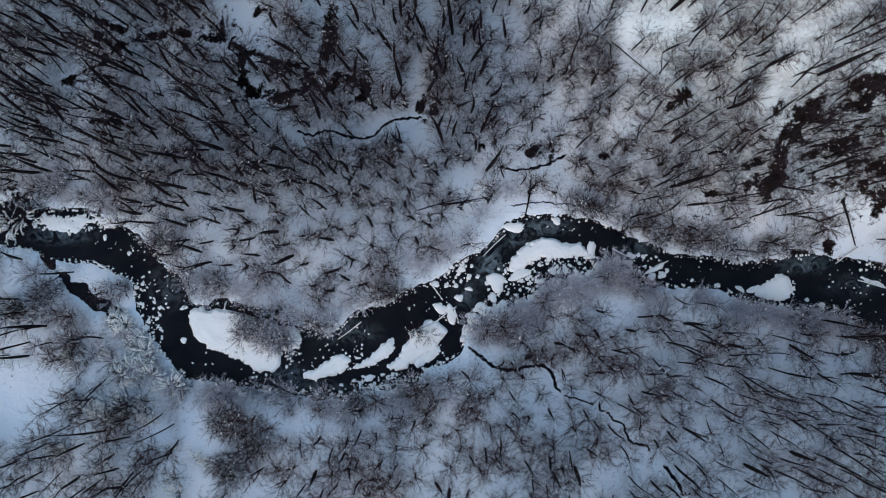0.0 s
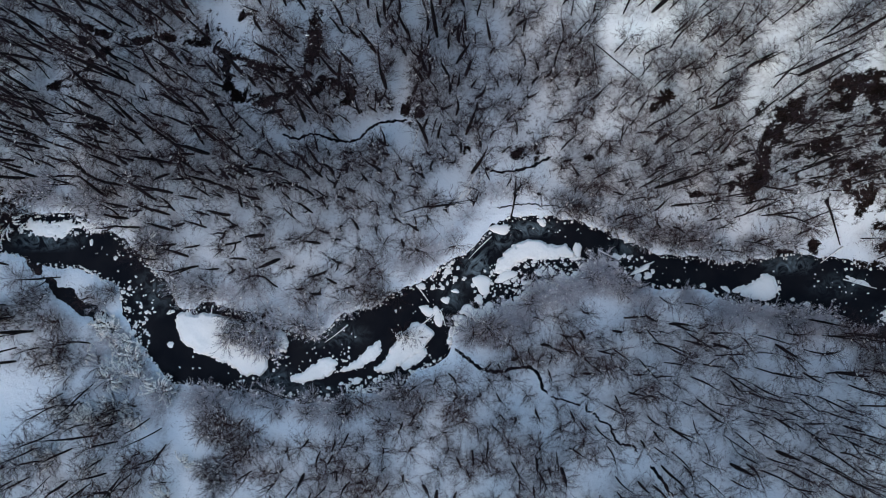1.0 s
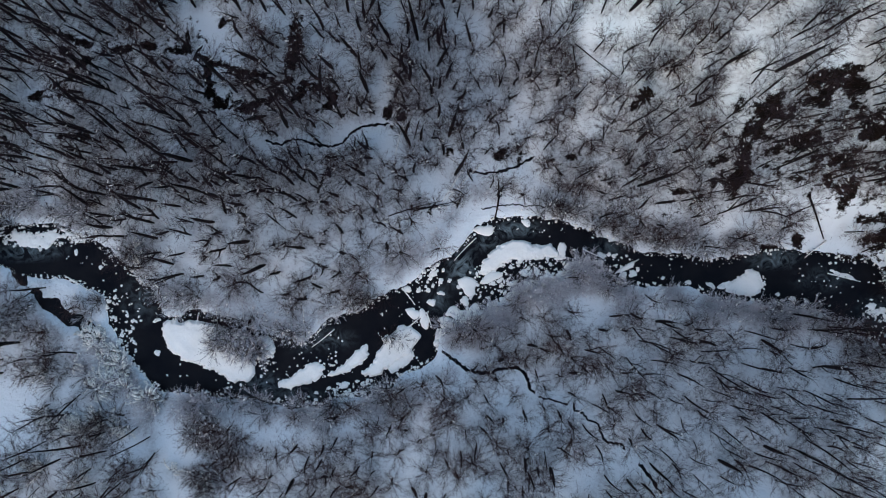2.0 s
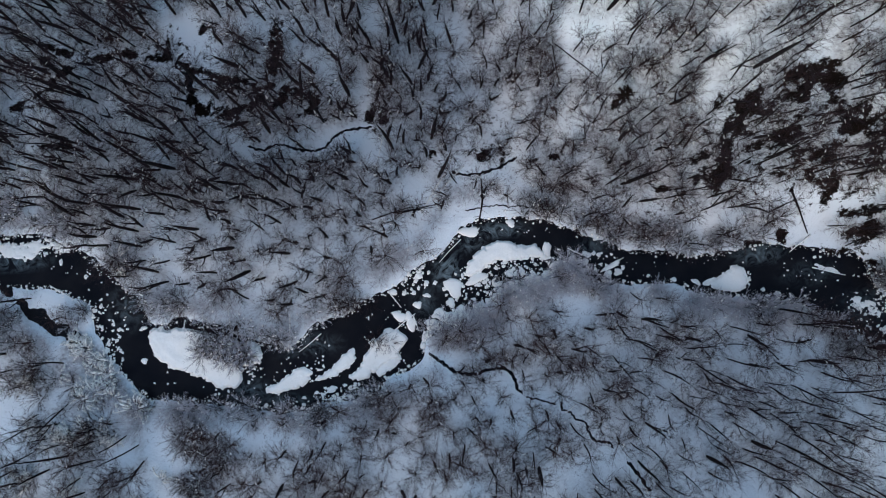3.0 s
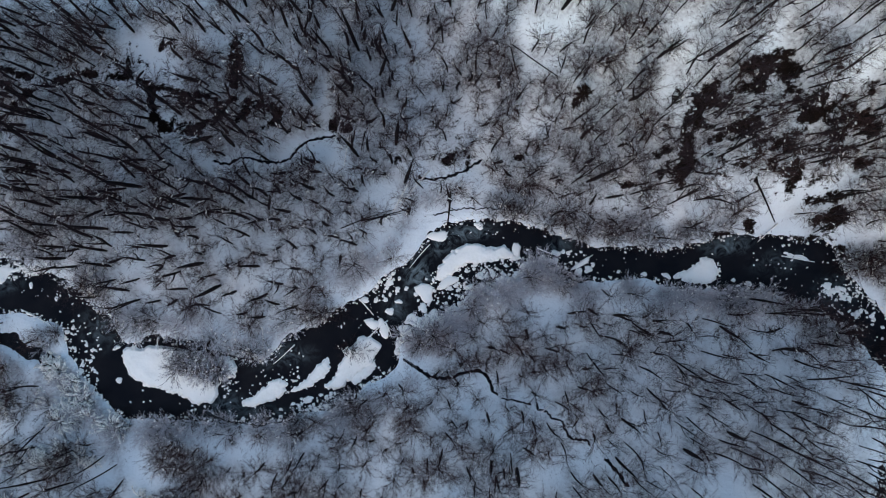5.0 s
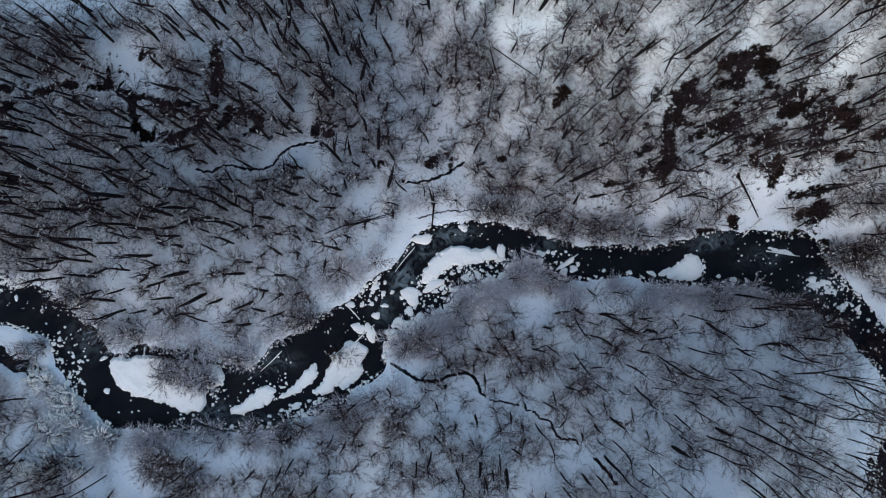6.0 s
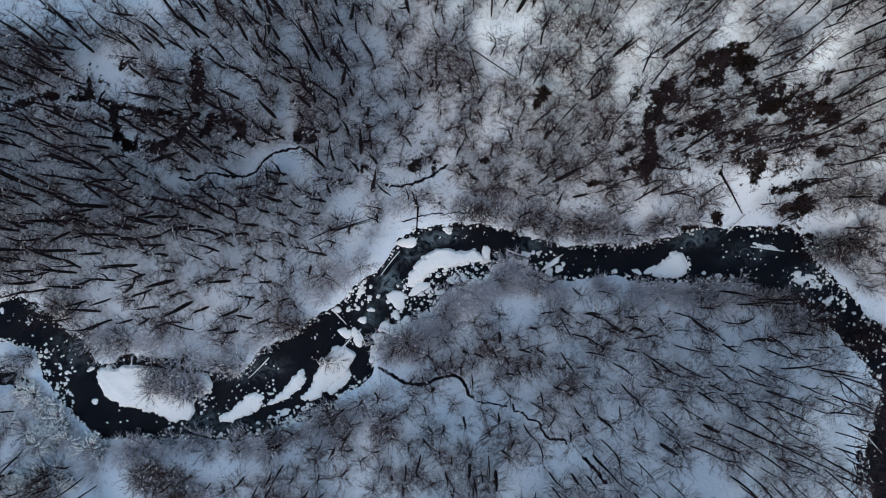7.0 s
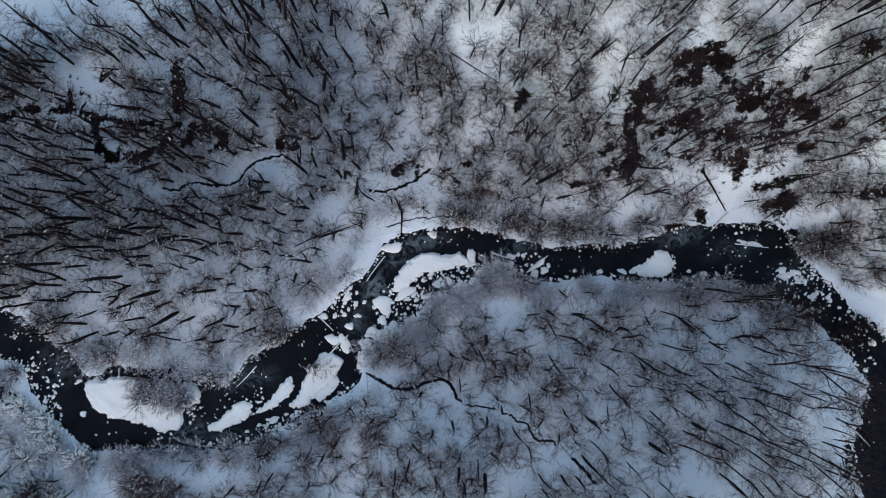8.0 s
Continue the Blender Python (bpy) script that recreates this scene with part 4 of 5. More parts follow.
def free(x, y, gap):
    i, j = int(x // 3), int(y // 3)
    for a in range(i - 1, i + 2):
        for b in range(j - 1, j + 2):
            for px, py in cells.get((a, b), ()):
                if (px - x) ** 2 + (py - y) ** 2 < gap * gap:
                    return False
    return True


def claim(x, y):
    cells.setdefault((int(x // 3), int(y // 3)), []).append((x, y))


# trees that stand out by their trunks
NORTH_WEST_TREES = [(-55.5, 39.8), (-59.4, 37.8), (-58.9, 35.6), (-67.3, 36.9), (-66.3, 34.3), (-50.2, 32.3), (-45.8, 32.2), (-39.8, 28), (-41.2, 30.6), (-35.7, 33.3), (-36.2, 28.2), (-31.5, 26.4), (-47.6, 24.1), (-51.2, 23.9), (-54.5, 26.7), (-55.1, 25), (-60.8, 25.5), (-63.1, 20.9), (-61.7, 20), (-50.3, 22.5), (-42.5, 21.3), (-35.6, 22.7), (-31.5, 22.7), (-30.1, 21.8), (-33.3, 18.1), (-36.5, 15.8), (-37.9, 19), (-49.7, 15.4), (-57, 14)]
WEST_TREES = [(-56.6, 15.4), (-49.7, 14), (-44.2, 11.7), (-41, 9.9), (-48.8, 10.4), (-48.7, 8.5), (-41.9, 9.2), (-35.5, 12.2), (-30.1, 10.3), (-25.1, 13.1), (-31, 14.9), (-26.9, 19), (-26, 15.8), (-39.7, 19.5), (-44.2, 18.1), (-29.6, 15.8), (-41.4, 6.7), (-46.4, 7.2), (-39.6, 7.6), (-35.5, 9), (-32.3, 9.2), (-26.4, 7.1), (-26.8, 5.8), (-30.5, 4.9), (-35.9, 7.1), (-33.2, 3.5), (-40.9, 4.4), (-21.8, 0.8), (-16.8, -0.1), (-20.4, -2.9), (-15, -2), (-12.2, -2.4), (-17.7, -3.8), (-11.8, 0.3)]
NORTH_TREES = [(-20.5, 18.6), (-14.6, 21.3), (-16.9, 23.6), (-17.8, 19.3), (-12.3, 19), (-9.6, 19.9), (-13.2, 15.8), (-10, 14.4), (-7.7, 15.8), (-7.3, 13.5), (-4.5, 14.4), (-4.5, 17.2), (-2.3, 16), (-14.1, 7.1), (-13.6, 9.4), (-10.9, 9.9), (-5.9, 9.9), (-14.5, 4.9), (-17.7, 4.4), (-11.4, 6.7), (-7.8, 33.3), (-6.7, 31.9), (-11, 40.2), (-2.7, 36.9), (-1.8, 35.6), (-0.4, 32.4), (6, 31.4), (7.8, 27.7), (6.4, 32.8), (10.5, 26.3), (12.3, 26.7), (14.4, 29.5), (13.5, 30.9), (16.1, 27.5), (14.5, 25.6), (17.5, 31.7), (15.5, 32.6), (13, 36.1), (18.7, 30.5), (16.8, 29.8), (19.4, 29.5), (4.6, 25), (7.8, 23.6)]
SOUTH_EAST_TREES = [(34.4, -7.6), (34.4, -9.2), (38.4, -8.9), (41.2, -10.4), (40.7, -11.7), (45.7, -12.4), (37.5, -12.5), (42.1, -11.9), (45.7, -14), (40.2, -15.1), (35.7, -11.9), (36.6, -10.1), (29.4, -10.1), (31.2, -7.9), (46.5, -16.4), (35.6, -17.3), (38.4, -18.2), (41.9, -20.9), (44.7, -21.4), (46.5, -20), (50.9, -21.8), (50.8, -25.4), (53.5, -23.6), (55.3, -22.7), (58, -24.4), (57.2, -20.4), (60.8, -20.5), (37.3, -24.9), (33.8, -23.1), (32.9, -20.5), (28.1, -31.8), (31.6, -32.6), (27.4, -27.5), (37.2, -28.4), (38.8, -30.5), (40.9, -24), (46, -30.1), (50.5, -31), (51.5, -29.3), (56.8, -28.4), (58.6, -29.3), (61.5, -25.8), (64.3, -24.9), (53.3, -28.4), (59.1, -16.9), (60, -13.3), (62.8, -14.2), (64.5, -16.9)]
SOUTH_TREES = [(-8.1, -23.5), (-2.3, -22.7), (-1.8, -24.9), (-13.1, -22.6), (-6.3, -22.7), (10.8, -22.7), (13.1, -23.1), (15.3, -25.8), (16.6, -27.5), (16.1, -29.2), (17.8, -30.5), (20.1, -30.5), (16.5, -31.3), (4, -29.2), (8, -29.2), (-12.9, -33.4), (-17.3, -32.1), (-20, -32.1), (-14.7, -31.7), (-8.4, -32.6), (-1.3, -33.4), (4, -34.2), (20.2, -24.5), (19.3, -28.4), (7, -9.8), (9.1, -9.5), (9.5, -15.1), (10.8, -15.1), (13.1, -14.6), (14.5, -14.6), (17.2, -14.6), (19.4, -14.2), (20.4, -7.9), (22.2, -8.3)]
NORTH_EAST_TREES = [(25.7, 23.7), (31.8, 28.4), (33.6, 27.8), (35.4, 22.2), (40.3, 24.3), (42.6, 24.9), (38.9, 24.1), (37.3, 26.8), (47.5, 28.7), (49.8, 28.3), (52.3, 27.3), (52.5, 29.3), (53.8, 26), (54.5, 28.9), (46.9, 25.4), (47.2, 24.4), (42.9, 19.7), (35.9, 20.1), (35.9, 17.3), (37.7, 17.5), (41.1, 15.5), (42.4, 18.7), (31.9, 23.6), (32.1, 20.7), (29.5, 26), (28.4, 24), (28.2, 18.6), (31.9, 16.8), (34, 17.4), (39.2, 12.3), (43.3, 11.3), (43, 14.4), (40.9, 14.1), (24.4, 29.5), (23, 30.2), (27.9, 28), (22.6, 35.9), (28.1, 32.1), (35, 33.2), (37.6, 30.7), (38.2, 31), (41, 30.5)]
FAR_EAST_TREES = [(65.8, -25.9), (64, -21), (53.4, -22.4), (56.8, -24.4), (59.9, -27.6), (63.9, -26.5), (67.1, -28.8), (72.2, -22.4), (75.6, -23.9), (69.8, -24.8), (64.8, -30.3), (70.8, -28.6), (74.2, -30), (78.3, -28.9), (65.4, -35.7), (60.4, -33.1), (57.3, -30.8), (69, -36.3), (72.1, -38.6), (76.5, -35.7), (62, -38.6), (66.2, -40.2), (73.7, -24), (62.9, -17.1), (56.7, -19.8), (72.1, 21.6), (75, 22.5), (77.1, 20.6), (70.3, 25.3), (66.9, 21.9), (63.2, 21.9), (74.9, 17.7), (77.2, 15.1), (77.4, 23.9), (79.1, 24), (68.9, 24.9)]
STAR_TREES = [(31.0, 21.7), (33.6, 12.8), (27.7, 12.9), (23.3, 21.5), (28.5, 18.3), (31.7, 18.1), (22.9, 13.8), (4.1, -19.8), (26.9, -13.2), (19.7, -12.7), (22.5, -12.2), (22.1, -16.9), (15.1, -19.8), (-2.3, -18.5), (12.0, -26.5), (17.2, 39.8), (23.4, 34.3), (25.2, 29.9), (29.6, 27.3), (34.7, 32.5), (38.9, 31.1), (37.4, 28.0), (4.6, 23.2), (7.9, 22.3), (0.3, 18.3), (15.8, 13.9), (8.1, 12.3), (-5.1, 11.4), (-8.7, 11.0), (-7.2, 4.5), (-2.3, 3.4), (0.0, 7.9), (3.1, 3.6), (-7.6, -1.5), (48.3, -14.6), (42.4, -27.3), (54.8, -16.8), (33.4, -19.4)]
MARKED = [(STAR_TREES, ("brown",)), (NORTH_WEST_TREES, ("dark",)), (WEST_TREES, ("dark",)), (NORTH_TREES, ("dark", "dark", "brown")), (SOUTH_EAST_TREES, ("tree", "tree", "dark")), (SOUTH_TREES, ("dark", "tree", "brown")), (NORTH_EAST_TREES, ("tree", "tree", "brown")), (FAR_EAST_TREES, ("tree",))]
planted = []
for spots, kinds in MARKED:
    for x, y in spots:
        claim(x, y)
        planted.append((rng.choice(kinds), x, y, top(x, y), -100.0))

count = 12000
tx = np.array([rng.uniform(-90, 108) for _ in range(count)])
ty = np.array([rng.uniform(-62, 72) for _ in range(count)])
td = river_distance(tx, ty)
tw = wetness(tx, ty)
tz = ground_height(tx, ty, td)
patch = grove(tx, ty)
kindmap = value_noise(tx, ty, 16.0, 32)
td = np.where(brook_distance(tx, ty) < 1.1, 0.0, td)
for x, y, d, w, z, p, q in zip(tx, ty, td, tw, tz, patch, kindmap):
    edge = float(in_clearing(x, y))
    outside = x < -77 or x > 91 or y < -47 or y > 50
    if d < 1.0 or w > 0.8 or edge < 1.2:
        continue
    north_west = smooth((18 - x) / 14) * smooth((y + 5) / 10)
    if p < -0.42 - 0.3 * float(dense(x, y)) * (x > 14) and not outside:
        continue
    gap = 2.0 - 0.5 * p - 0.55 * min(1.0, float(dense(x, y))) - 0.20 * (y > 14 and x < 0) - 0.34 * float(smooth((x - 18) / 26) * smooth((y - 10) / 8)) - 0.15 * (y < -14 and x < -32) + (4.0 if outside else 0)
    if not free(x, y, gap):
        continue
    claim(x, y)
    chance = rng.random()
    if chance < (0.22 if 2 < x < 42 and y > 9 else 0.06) + 0.72 * north_west:
        kind = "dark"
    elif chance < 0.34 + 0.5 * north_west + 0.3 * (q > 0.1) + (0.2 if y < -4 and x < 25 else 0):
        kind = "brown"
    else:
        kind = "tree"
    if d < 5 and rng.random() < 0.4 or edge < 1.3 and rng.random() < 0.5:
        kind = "shrub" if rng.random() < 0.75 else "brown"
    if d < 5.0 and (kind == "shrub" or rng.random() < 0.72) and x < 62 and (y < 0 or x < 12):
        kind = "rimed"
    if kind in ("shrub", "brown") and x < -32 and y < -8 and rng.random() < 0.15:
        kind = "frosted"
    planted.append(("far" if outside else kind, x, y, z, d))

# shrub thickets: centre, half-axes, how many, share of frosted ones
THICKETS = [
    (80.5, -3.9, 5, 2.2, 15, 0.1),
    (83.6, -4.1, 4, 3, 16, 0.1),
    (81.8, 4.3, 4, 3, 14, 0),
    (78.1, 4.1, 3, 1.5, 7, 0),
    (73.5, -15, 5, 1.5, 14, 0.4),
    (67.6, -11.2, 5, 1, 11, 0.4),
    (85.9, -10.7, 3, 1.6, 8, 0.2),
    (-53.2, -19.5, 7, 5, 5, 0),
    (-49.2, -14.8, 2, 2.4, 7, 1),
    (-56.3, -21.5, 3, 2, 5, 1),
    (-47.6, -22.5, 2.5, 2, 4, 1),
    (-51, -16.5, 2, 1.5, 5, 1),
    (-42, -18.7, 2.5, 1.2, 5, 0.8),
    (-35.7, -19.6, 2.5, 1.2, 5, 0.8),
    (-51.7, -9.2, 1.5, 1.2, 4, 1),
]
THICKETS += [
    (-64.6, -29.1, 6, 2, 8, 0.5),
    (-34.7, -24, 3, 2.5, 9, 0.1),
    (-30, -27.4, 3, 2.5, 9, 0.1),
    (-33.3, -32.1, 3, 2, 8, 0.2),
    (-59.3, -13.2, 5, 2, 9, 0.2),
    (27.3, 0.3, 2, 1.2, 5, 0.9),
    (54.8, -8.6, 4, 1.2, 8, 0.7),
    (-28.8, -11.0, 4.4, 1.7, 25, 0.4),
    (-26.4, -12.0, 1.8, 1.2, 6, 0.4),
    (-3.2, -10.6, 1.8, 1.4, 4, 0),
    (-53, -3.6, 2.8, 1.2, 5, 0),
    (-48, -14.2, 3, 4, 7, 0.7),
    (-52.6, -23.1, 5, 3.5, 9, 0.2),
    (-48.2, -22.2, 3, 3, 3, 0.4),
    (-51.9, -8.8, 2, 2, 4, 0.8),
]
THICKETS += [
    (6.8, -10.1, 4, 2.4, 14, 0.8),
    (12.2, -7.4, 4, 2, 14, 0.9),
    (19.5, -3.5, 5, 1.6, 16, 0.95),
    (26.3, -1.7, 3.5, 2, 12, 0.95),
    (31.3, -3.5, 3, 1.4, 7, 0.6),
    (-32, -20.3, 8, 1.6, 16, 0.6),
    (-16.7, -21.6, 9, 1.4, 16, 0.5),
    (-5, -19.6, 3.5, 1.6, 8, 0.4),
    (-28.7, -7.4, 6, 0.9, 7, 0.1),
    (46.7, 3.4, 8, 1.6, 9, 0.2),
    (37.7, 4.2, 5, 1.7, 6, 0.2),
    (59.3, -8.4, 6, 1.2, 14, 0.8),
    (49.4, -7, 4, 1, 6, 0.8),
    (39.4, -4.6, 4, 0.8, 4, 0.9),
    (-9.5, -4.2, 6, 1.2, 10, 0.1),
]
THICKETS += [
    (-20.4, -9.2, 4, 1, 8, 0.1),
    (82.2, -20.4, 4, 3, 9, 0.1),
    (79.1, -5, 3, 1.5, 6, 0.2),
    (61.1, -7.9, 2, 1, 3, 0.5),
    (-69, 7.7, 3, 1.2, 6, 0.4),
    (-63.5, -6.5, 6, 3.5, 20, 0.1),
    (-58, 12.2, 8, 1.6, 12, 0),
    (-68, 9.6, 3.5, 1.2, 6, 0),
    (22.5, 9.8, 5.5, 1.6, 9, 0.2),
    (30, 7.4, 5, 1.7, 8, 0.2),
    (-38, -2.5, 5, 2, 10, 0.1),
    (-44.5, 4.2, 2.5, 4, 10, 0.1),
]
for cx, cy, rx, ry, n, frost in THICKETS:
    for _ in range(n):
        g, r = rng.uniform(0, 6.283), math.sqrt(rng.random())
        x, y = cx + rx * r * math.cos(g), cy + ry * r * math.sin(g)
        planted.append((("frosted" if cx < -40 else "rimed") if rng.random() < frost else "shrub", x, y, top(x, y), 0.5))

# twig litter and the crowns' soft dark haze, painted into the ground under each tree
litter_haze = np.zeros((len(GY), len(GX)))
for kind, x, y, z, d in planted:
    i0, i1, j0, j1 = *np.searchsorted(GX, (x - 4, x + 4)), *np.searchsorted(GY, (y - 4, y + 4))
    litter_haze[j0:j1, i0:i1] += np.exp(-((GX[None, i0:i1] - x) ** 2 + (GY[j0:j1, None] - y) ** 2) / 2.4)
litter_haze = (np.clip(litter_haze, 0, 1.4) / 1.4) ** 1.7
ground_mesh.attributes.new("litter_haze", "FLOAT", "POINT").data.foreach_set("value", litter_haze.ravel().astype(np.float32))

planted.sort(key=lambda a: a[4])
stuff = {"tree": [], "shrub": []}
shown = {"tree": 0, "shrub": 0}
for kind, x, y, z, d in planted:
    k = rng.randrange(len(KINDS[kind]))
    s = rng.uniform(0.75, 1.25) * (1 - 0.12 * float(smooth((x - 18) / 10) * smooth((y - 12) / 6)))
    low = 1 - 0.34 * float(smooth((40 - x) / 20) * smooth((x + 45) / 20) * smooth((4 - y) / 12)) - 0.28 * float(smooth((x - 8) / 8) * smooth((48 - x) / 8) * smooth((y - 10) / 6)) if LOOK[kind][5] == "tree" else 1.0
    m = Matrix.LocRotScale((x, y, z - 0.05), Euler((rng.gauss(0, 0.09), rng.gauss(0, 0.09), rng.uniform(0, 6.283))), (s, s, s * low * rng.uniform(0.85, 1.15)))
    category = LOOK[kind][5]
    if shown[category] < 290 and -72 < x < 90 and -42 < y < 48:
        shown[category] += 1
        plant(kind, k, m)
    else:
        stuff[category].append(([(*arrays, mat) for arrays, mat, me in PARTS[kind, k]], m))


# ---- small dead conifers with brown needles ----


def conifer(x, y, height, wide, seed):
    """A short trunk with whorls of drooping boughs, dense with dead needles."""
    r = random.Random(seed)
    z = top(x, y)
    thing = tagged(new("conifer"), "small dead conifer with dense dark brown needles", "tree", "bare trees of the forest")
    thing.location = (x, y, z)
    wood, needles = Build(), Build()
    wood.tube([(0, 0, -0.3), (0.05, 0, height * 0.5), (0, 0, height)], [0.12, 0.08, 0.02], 6)
    for i in range(46):
        u = 0.42 + 0.56 * i / 45
        g = 2.4 * i + r.uniform(-0.4, 0.4)
        out = wide * math.sin(math.pi * min(1, (u - 0.36) / 0.66)) ** 0.7 * r.uniform(0.75, 1.1)
        a = np.array((0, 0, height * u))
        b = a + np.array((out * math.cos(g), out * math.sin(g), -0.15 * out))
        needles.tube([a, b], [0.03, 0.01], 3)
        for _ in range(34):
            c = a + (b - a) * r.uniform(0.1, 1)
            e = np.array((math.cos(g) + r.uniform(-1.2, 1.2), math.sin(g) + r.uniform(-1.2, 1.2), r.uniform(-0.6, 0.4)))
            needles.sliver(c, c + e * r.uniform(0.15, 0.32), 0.07, r)
    part("trunk", wood.mesh("trunk", BARK), thing)
    part("needles", needles.mesh("needles", CONIFER), thing, "dead brown needles")


conifer(34.1, 24.2, 6.8, 1.25, 1)
conifer(76.7, 20.6, 5.0, 1.5, 2)

# ---- brushwood: thin saplings and dead stems between the trees ----
dice = np.random.default_rng(8)
n = 70000
bx, by = dice.uniform(-80, 94, n), dice.uniform(-50, 54, n)
thick = grove(bx, by) + 0.22 * value_noise(bx, by, 0.8, 43)
bd = river_distance(bx, by)
nw = dense(bx, by)
want = np.clip(0.46 + 1.25 * thick + 0.40 * nw, 0, 1) * (1 - 0.8 * smooth((wetness(bx, by) - 0.3) / 0.2)) * smooth((in_clearing(bx, by) - 0.75) / 0.5) * smooth((bd + 0.5) / 1.2)
ok = dice.random(n) < want
bx, by, bd = bx[ok], by[ok], bd[ok]
ok = brook_distance(bx, by) > 0.75
bx, by, bd = bx[ok], by[ok], bd[ok]
n = len(bx)
bz = ground_height(bx, by, bd) + dice.uniform(0, 1, n) ** 2 * 1.6
way = np.stack([dice.normal(0, 0.8, n), dice.normal(0, 0.8, n), dice.uniform(0.25, 1.0, n)], 1)
way /= np.linalg.norm(way, axis=1)[:, None]
foot = np.stack([bx, by, bz - 0.05], 1)
tipp = foot + way * dice.uniform(0.4, 1.4, n)[:, None]
broad = np.cross(way, dice.normal(0, 1, (n, 3)))
broad *= (dice.uniform(0.013, 0.027, n) * (1 + 0.32 * smooth((bx - 12) / 12) * smooth((by - 6) / 7)) / np.linalg.norm(broad, axis=1))[:, None]
tagged(new("brushwood", raw_mesh("brushwood", np.stack([foot - broad, foot + broad, tipp], 1).reshape(-1, 3), np.arange(3 * n).reshape(-1, 3), [BRUSH], None, False)), "haze of thin dead stems and saplings over the snow", "brushwood", kind="stuff")
joined("bare_forest", stuff["tree"], MATS, "dense leafless winter forest standing in snow", "forest")
joined("undergrowth", stuff["shrub"], MATS, "leafless undergrowth of thin twigs in snow", "undergrowth")

# ---- fallen logs ----
LOGS = [
    (13.9, 11.9, 12.5, 6, 0.16, False, True),
    (61.1, 9.9, 65.6, 3.5, 0.19, False, True),
    (66, 3.2, 63.1, 0.5, 0.13, True, False),
    (27.2, 3, 30.1, 1.6, 0.14, True, False),
    (32.8, -0.6, 36.2, 1, 0.16, True, False),
    (-2.1, -2.4, -0.2, -5.3, 0.14, True, False),
    (-1.8, -9.2, 2.1, -6.3, 0.14, True, False),
    (1.6, -6.5, 2.5, -9.1, 0.13, True, False),
    (8.7, 17.6, 4.8, 11, 0.14, True, False),
    (11, 17.2, 5.9, 11.7, 0.14, True, False),
    (-1.2, 23.9, -2.7, 19, 0.12, True, False),
    (1.4, 24.5, 0.3, 21.4, 0.12, False, False),
    (-13.2, -8.8, -17, -11.5, 0.12, True, False),
    (-18.1, -5.6, -18.6, -11.5, 0.08, True, False),
    (-56.6, 1, -51, -2.2, 0.1, True, False),
    (25.4, 33.7, 31.6, 27.9, 0.1, False, False),
    (25.2, 33.6, 26.3, 28, 0.1, False, False),
    (-32, -4.2, -32.1, -8, 0.07, True, False),
]
LOGS += [
    (-27.9, -4.2, -27.5, -9.2, 0.07, True, False),
    (-13.1, -19.4, -4.5, -18.7, 0.1, True, False),
    (-8.6, -17.4, -4.5, -19.6, 0.08, True, False),
    (79.7, -34, 82.7, -38.1, 0.14, True, False),
    (24.9, -22.8, 26.8, -21.6, 0.12, True, False),
    (-35, -5.6, -35.6, -9.2, 0.1, True, False),
    (-69.9, 8.1, -68.9, 9.9, 0.1, True, False),
    (-4.1, 9.2, 5, 11.4, 0.1, False, False),
    (0, 9.8, 5.9, 10.8, 0.1, False, False),
    (66.6, -2.2, 72, -3.5, 0.12, True, False),
    (10, 5.3, 6.4, 1.7, 0.1, True, False),
    (-0.8, 10.2, 7.2, 11.2, 0.12, False, False),
    (59.6, -16.6, 56.2, -12.3, 0.1, False, False),
]


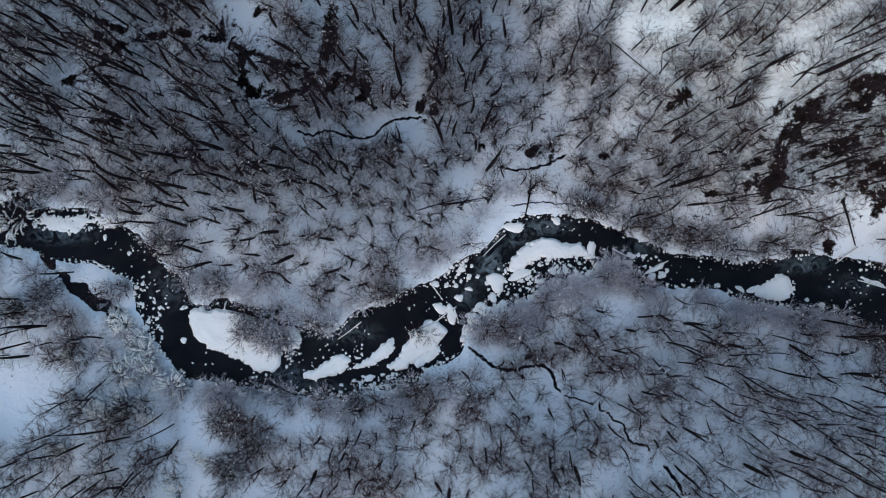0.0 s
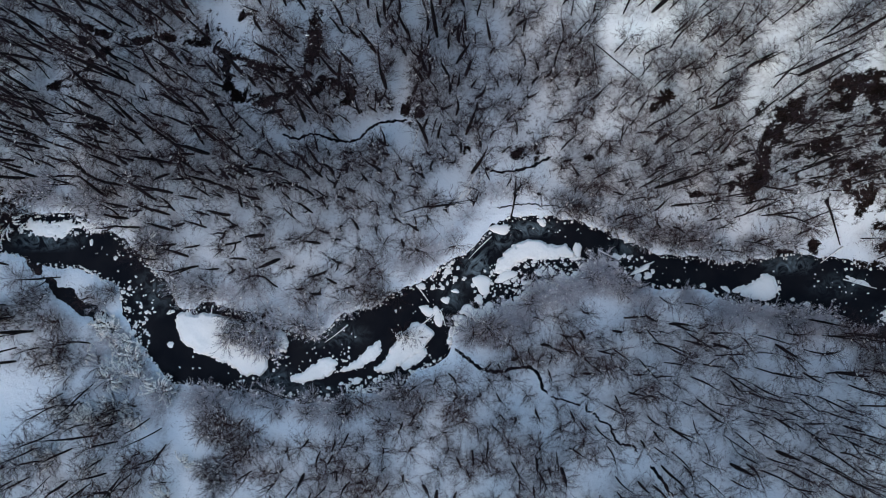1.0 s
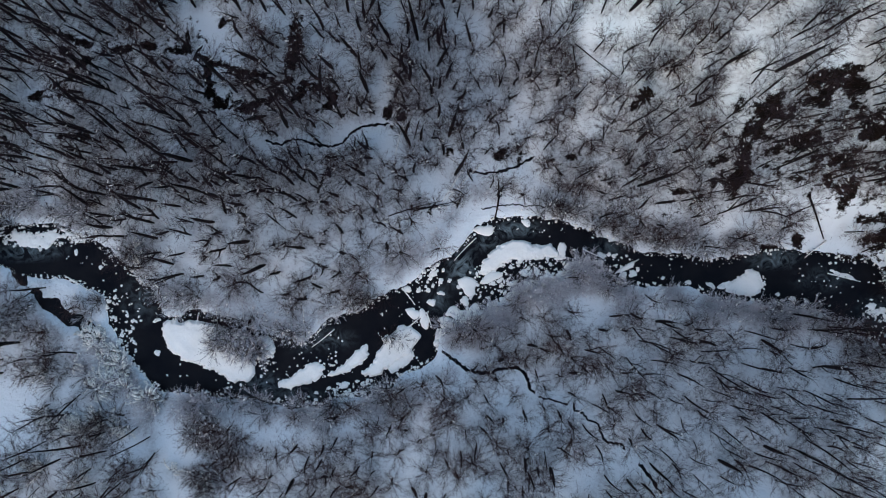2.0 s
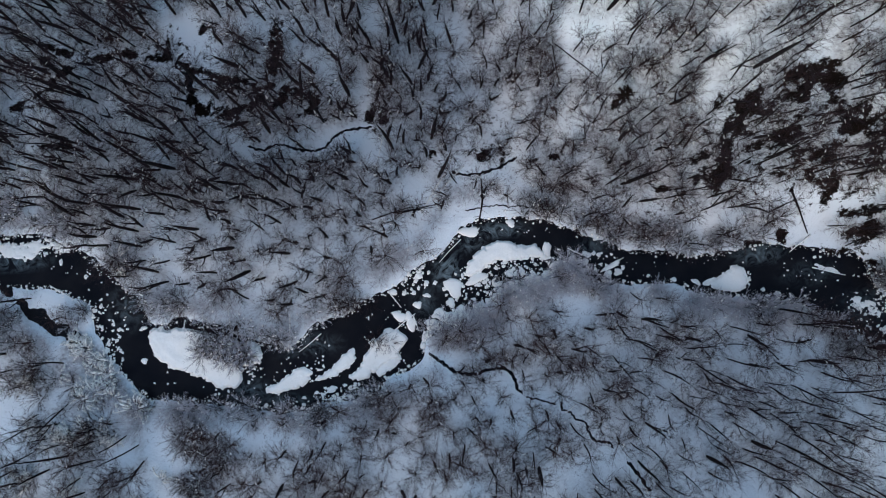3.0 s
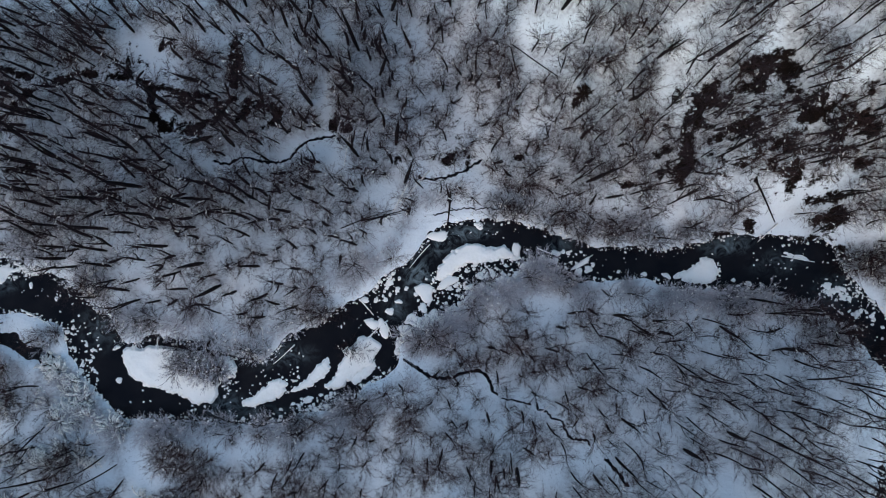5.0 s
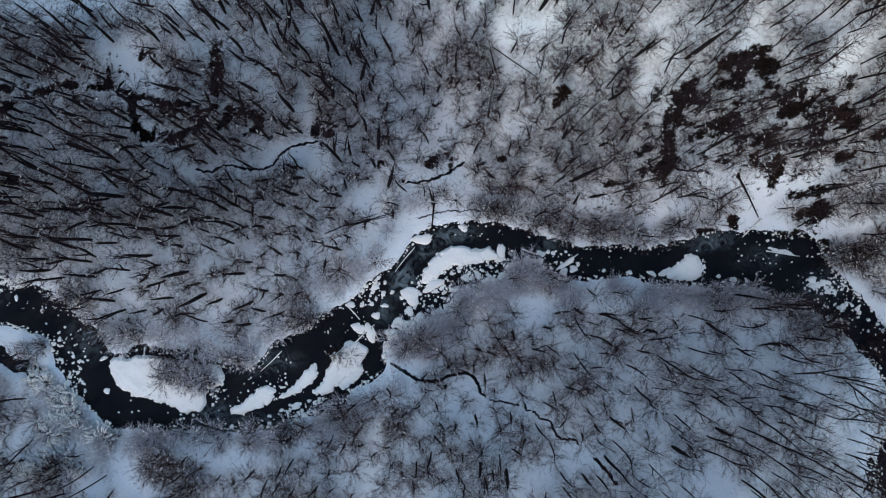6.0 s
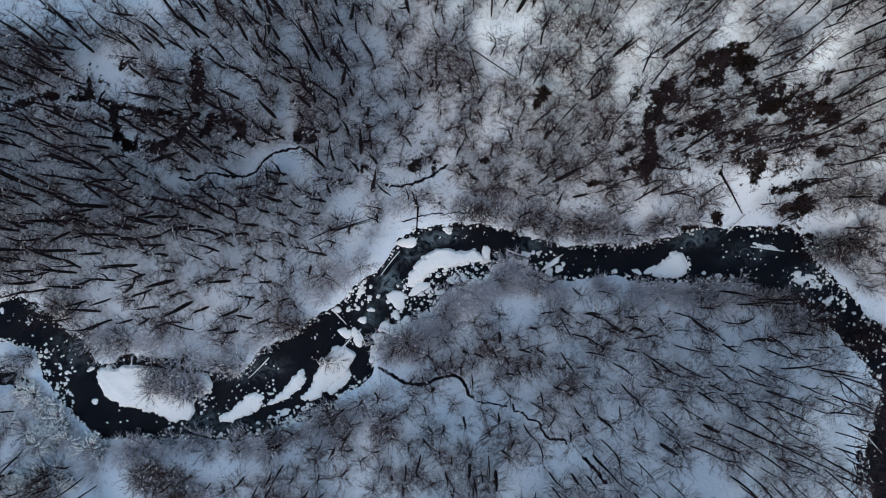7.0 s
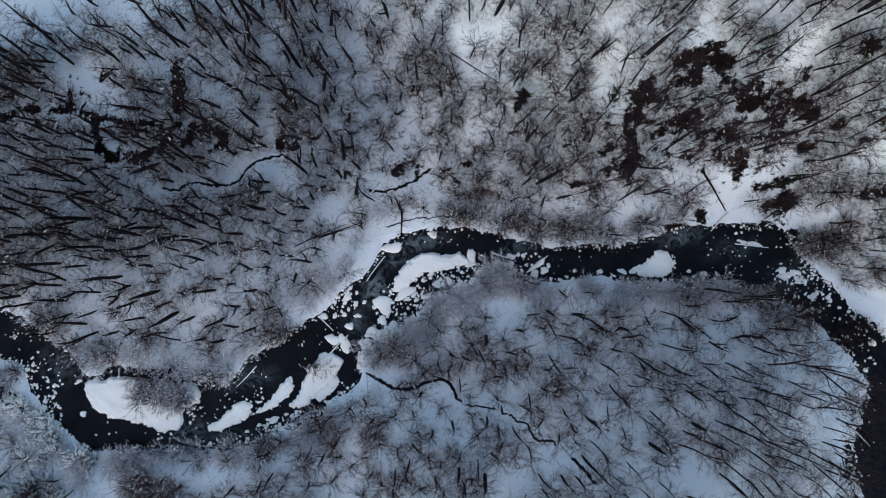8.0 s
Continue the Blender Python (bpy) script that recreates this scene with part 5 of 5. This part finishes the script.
def log(x0, y0, x1, y1, r, snowy, root, seed):
    """A fallen trunk, lying from its foot to its tip, with stubs, and a root plate or a cap of snow where it has one."""
    q = random.Random(seed)
    z0, z1 = top(x0, y0) + r * 0.7, top(x1, y1) + r * 0.5
    a, b = np.array((x0, y0, z0)), np.array((x1, y1, z1))
    long = np.linalg.norm(b - a)
    side = np.array((-(b - a)[1], (b - a)[0], 0)) / long
    line = [a + (b - a) * u + side * 0.05 * long * 0.4 * math.sin(3 * u + seed) + np.array((0, 0, max(0, top(*(a + (b - a) * u)[:2]) + r * 0.6 - (z0 + (z1 - z0) * u)))) for u in np.linspace(0, 1, 7)]
    thing = tagged(new("fallen_log"), "fallen tree trunk with a dark root plate lying on snow" if root else ("thin fallen log capped with snow" if snowy else "bare weathered fallen log lying on snow"), "log", "fallen logs")
    body = Build()
    body.tube(line, [r * (1 - 0.09 * i) * q.uniform(0.88, 1.1) for i in range(7)], 7, False)
    part("trunk", body.mesh("trunk", BARK if root or not snowy else WOOD), thing)
    for i in range(6 if root else 3):
        stub = Build()
        p = line[1 + i % 5] if root else line[2 + i]
        stub.tube([p, p + side * q.choice((-1, 1)) * r * q.uniform(3, 11 if root else 8) + (b - a) / long * r * 3 + np.array((0, 0, r))], [r * 0.3, 0], 4)
        part("branch_stub", stub.mesh("stub", BARK), thing)
    if snowy:
        cap = Build()
        cap.tube([p + np.array((0, 0, r * 0.55)) for p in line], [r * 0.95 * (1 - 0.09 * i) for i in range(7)], 6, False)
        part("snow_cap", cap.mesh("snow_cap", CLEAN_SNOW), thing)
    if root:
        plate = Build()
        plate.lump(line[0], (r * 1.6, r * 1.6, r * 1.8), q, 4, 9, 0.4)
        for i in range(9):
            g = 6.283 * i / 9
            w = side * math.cos(g) + np.array((0, 0, 1)) * math.sin(g) - (b - a) / long * 0.3
            plate.tube([line[0], line[0] + w * r * q.uniform(2.8, 4.2)], [r * 0.35, 0], 4)
        part("root_plate", plate.mesh("root_plate", BARK), thing, "dark torn-up root plate")


for i, (x0, y0, x1, y1, r, snowy, root) in enumerate(LOGS):
    log(x0, y0, x1, y1, r, snowy, root, i)
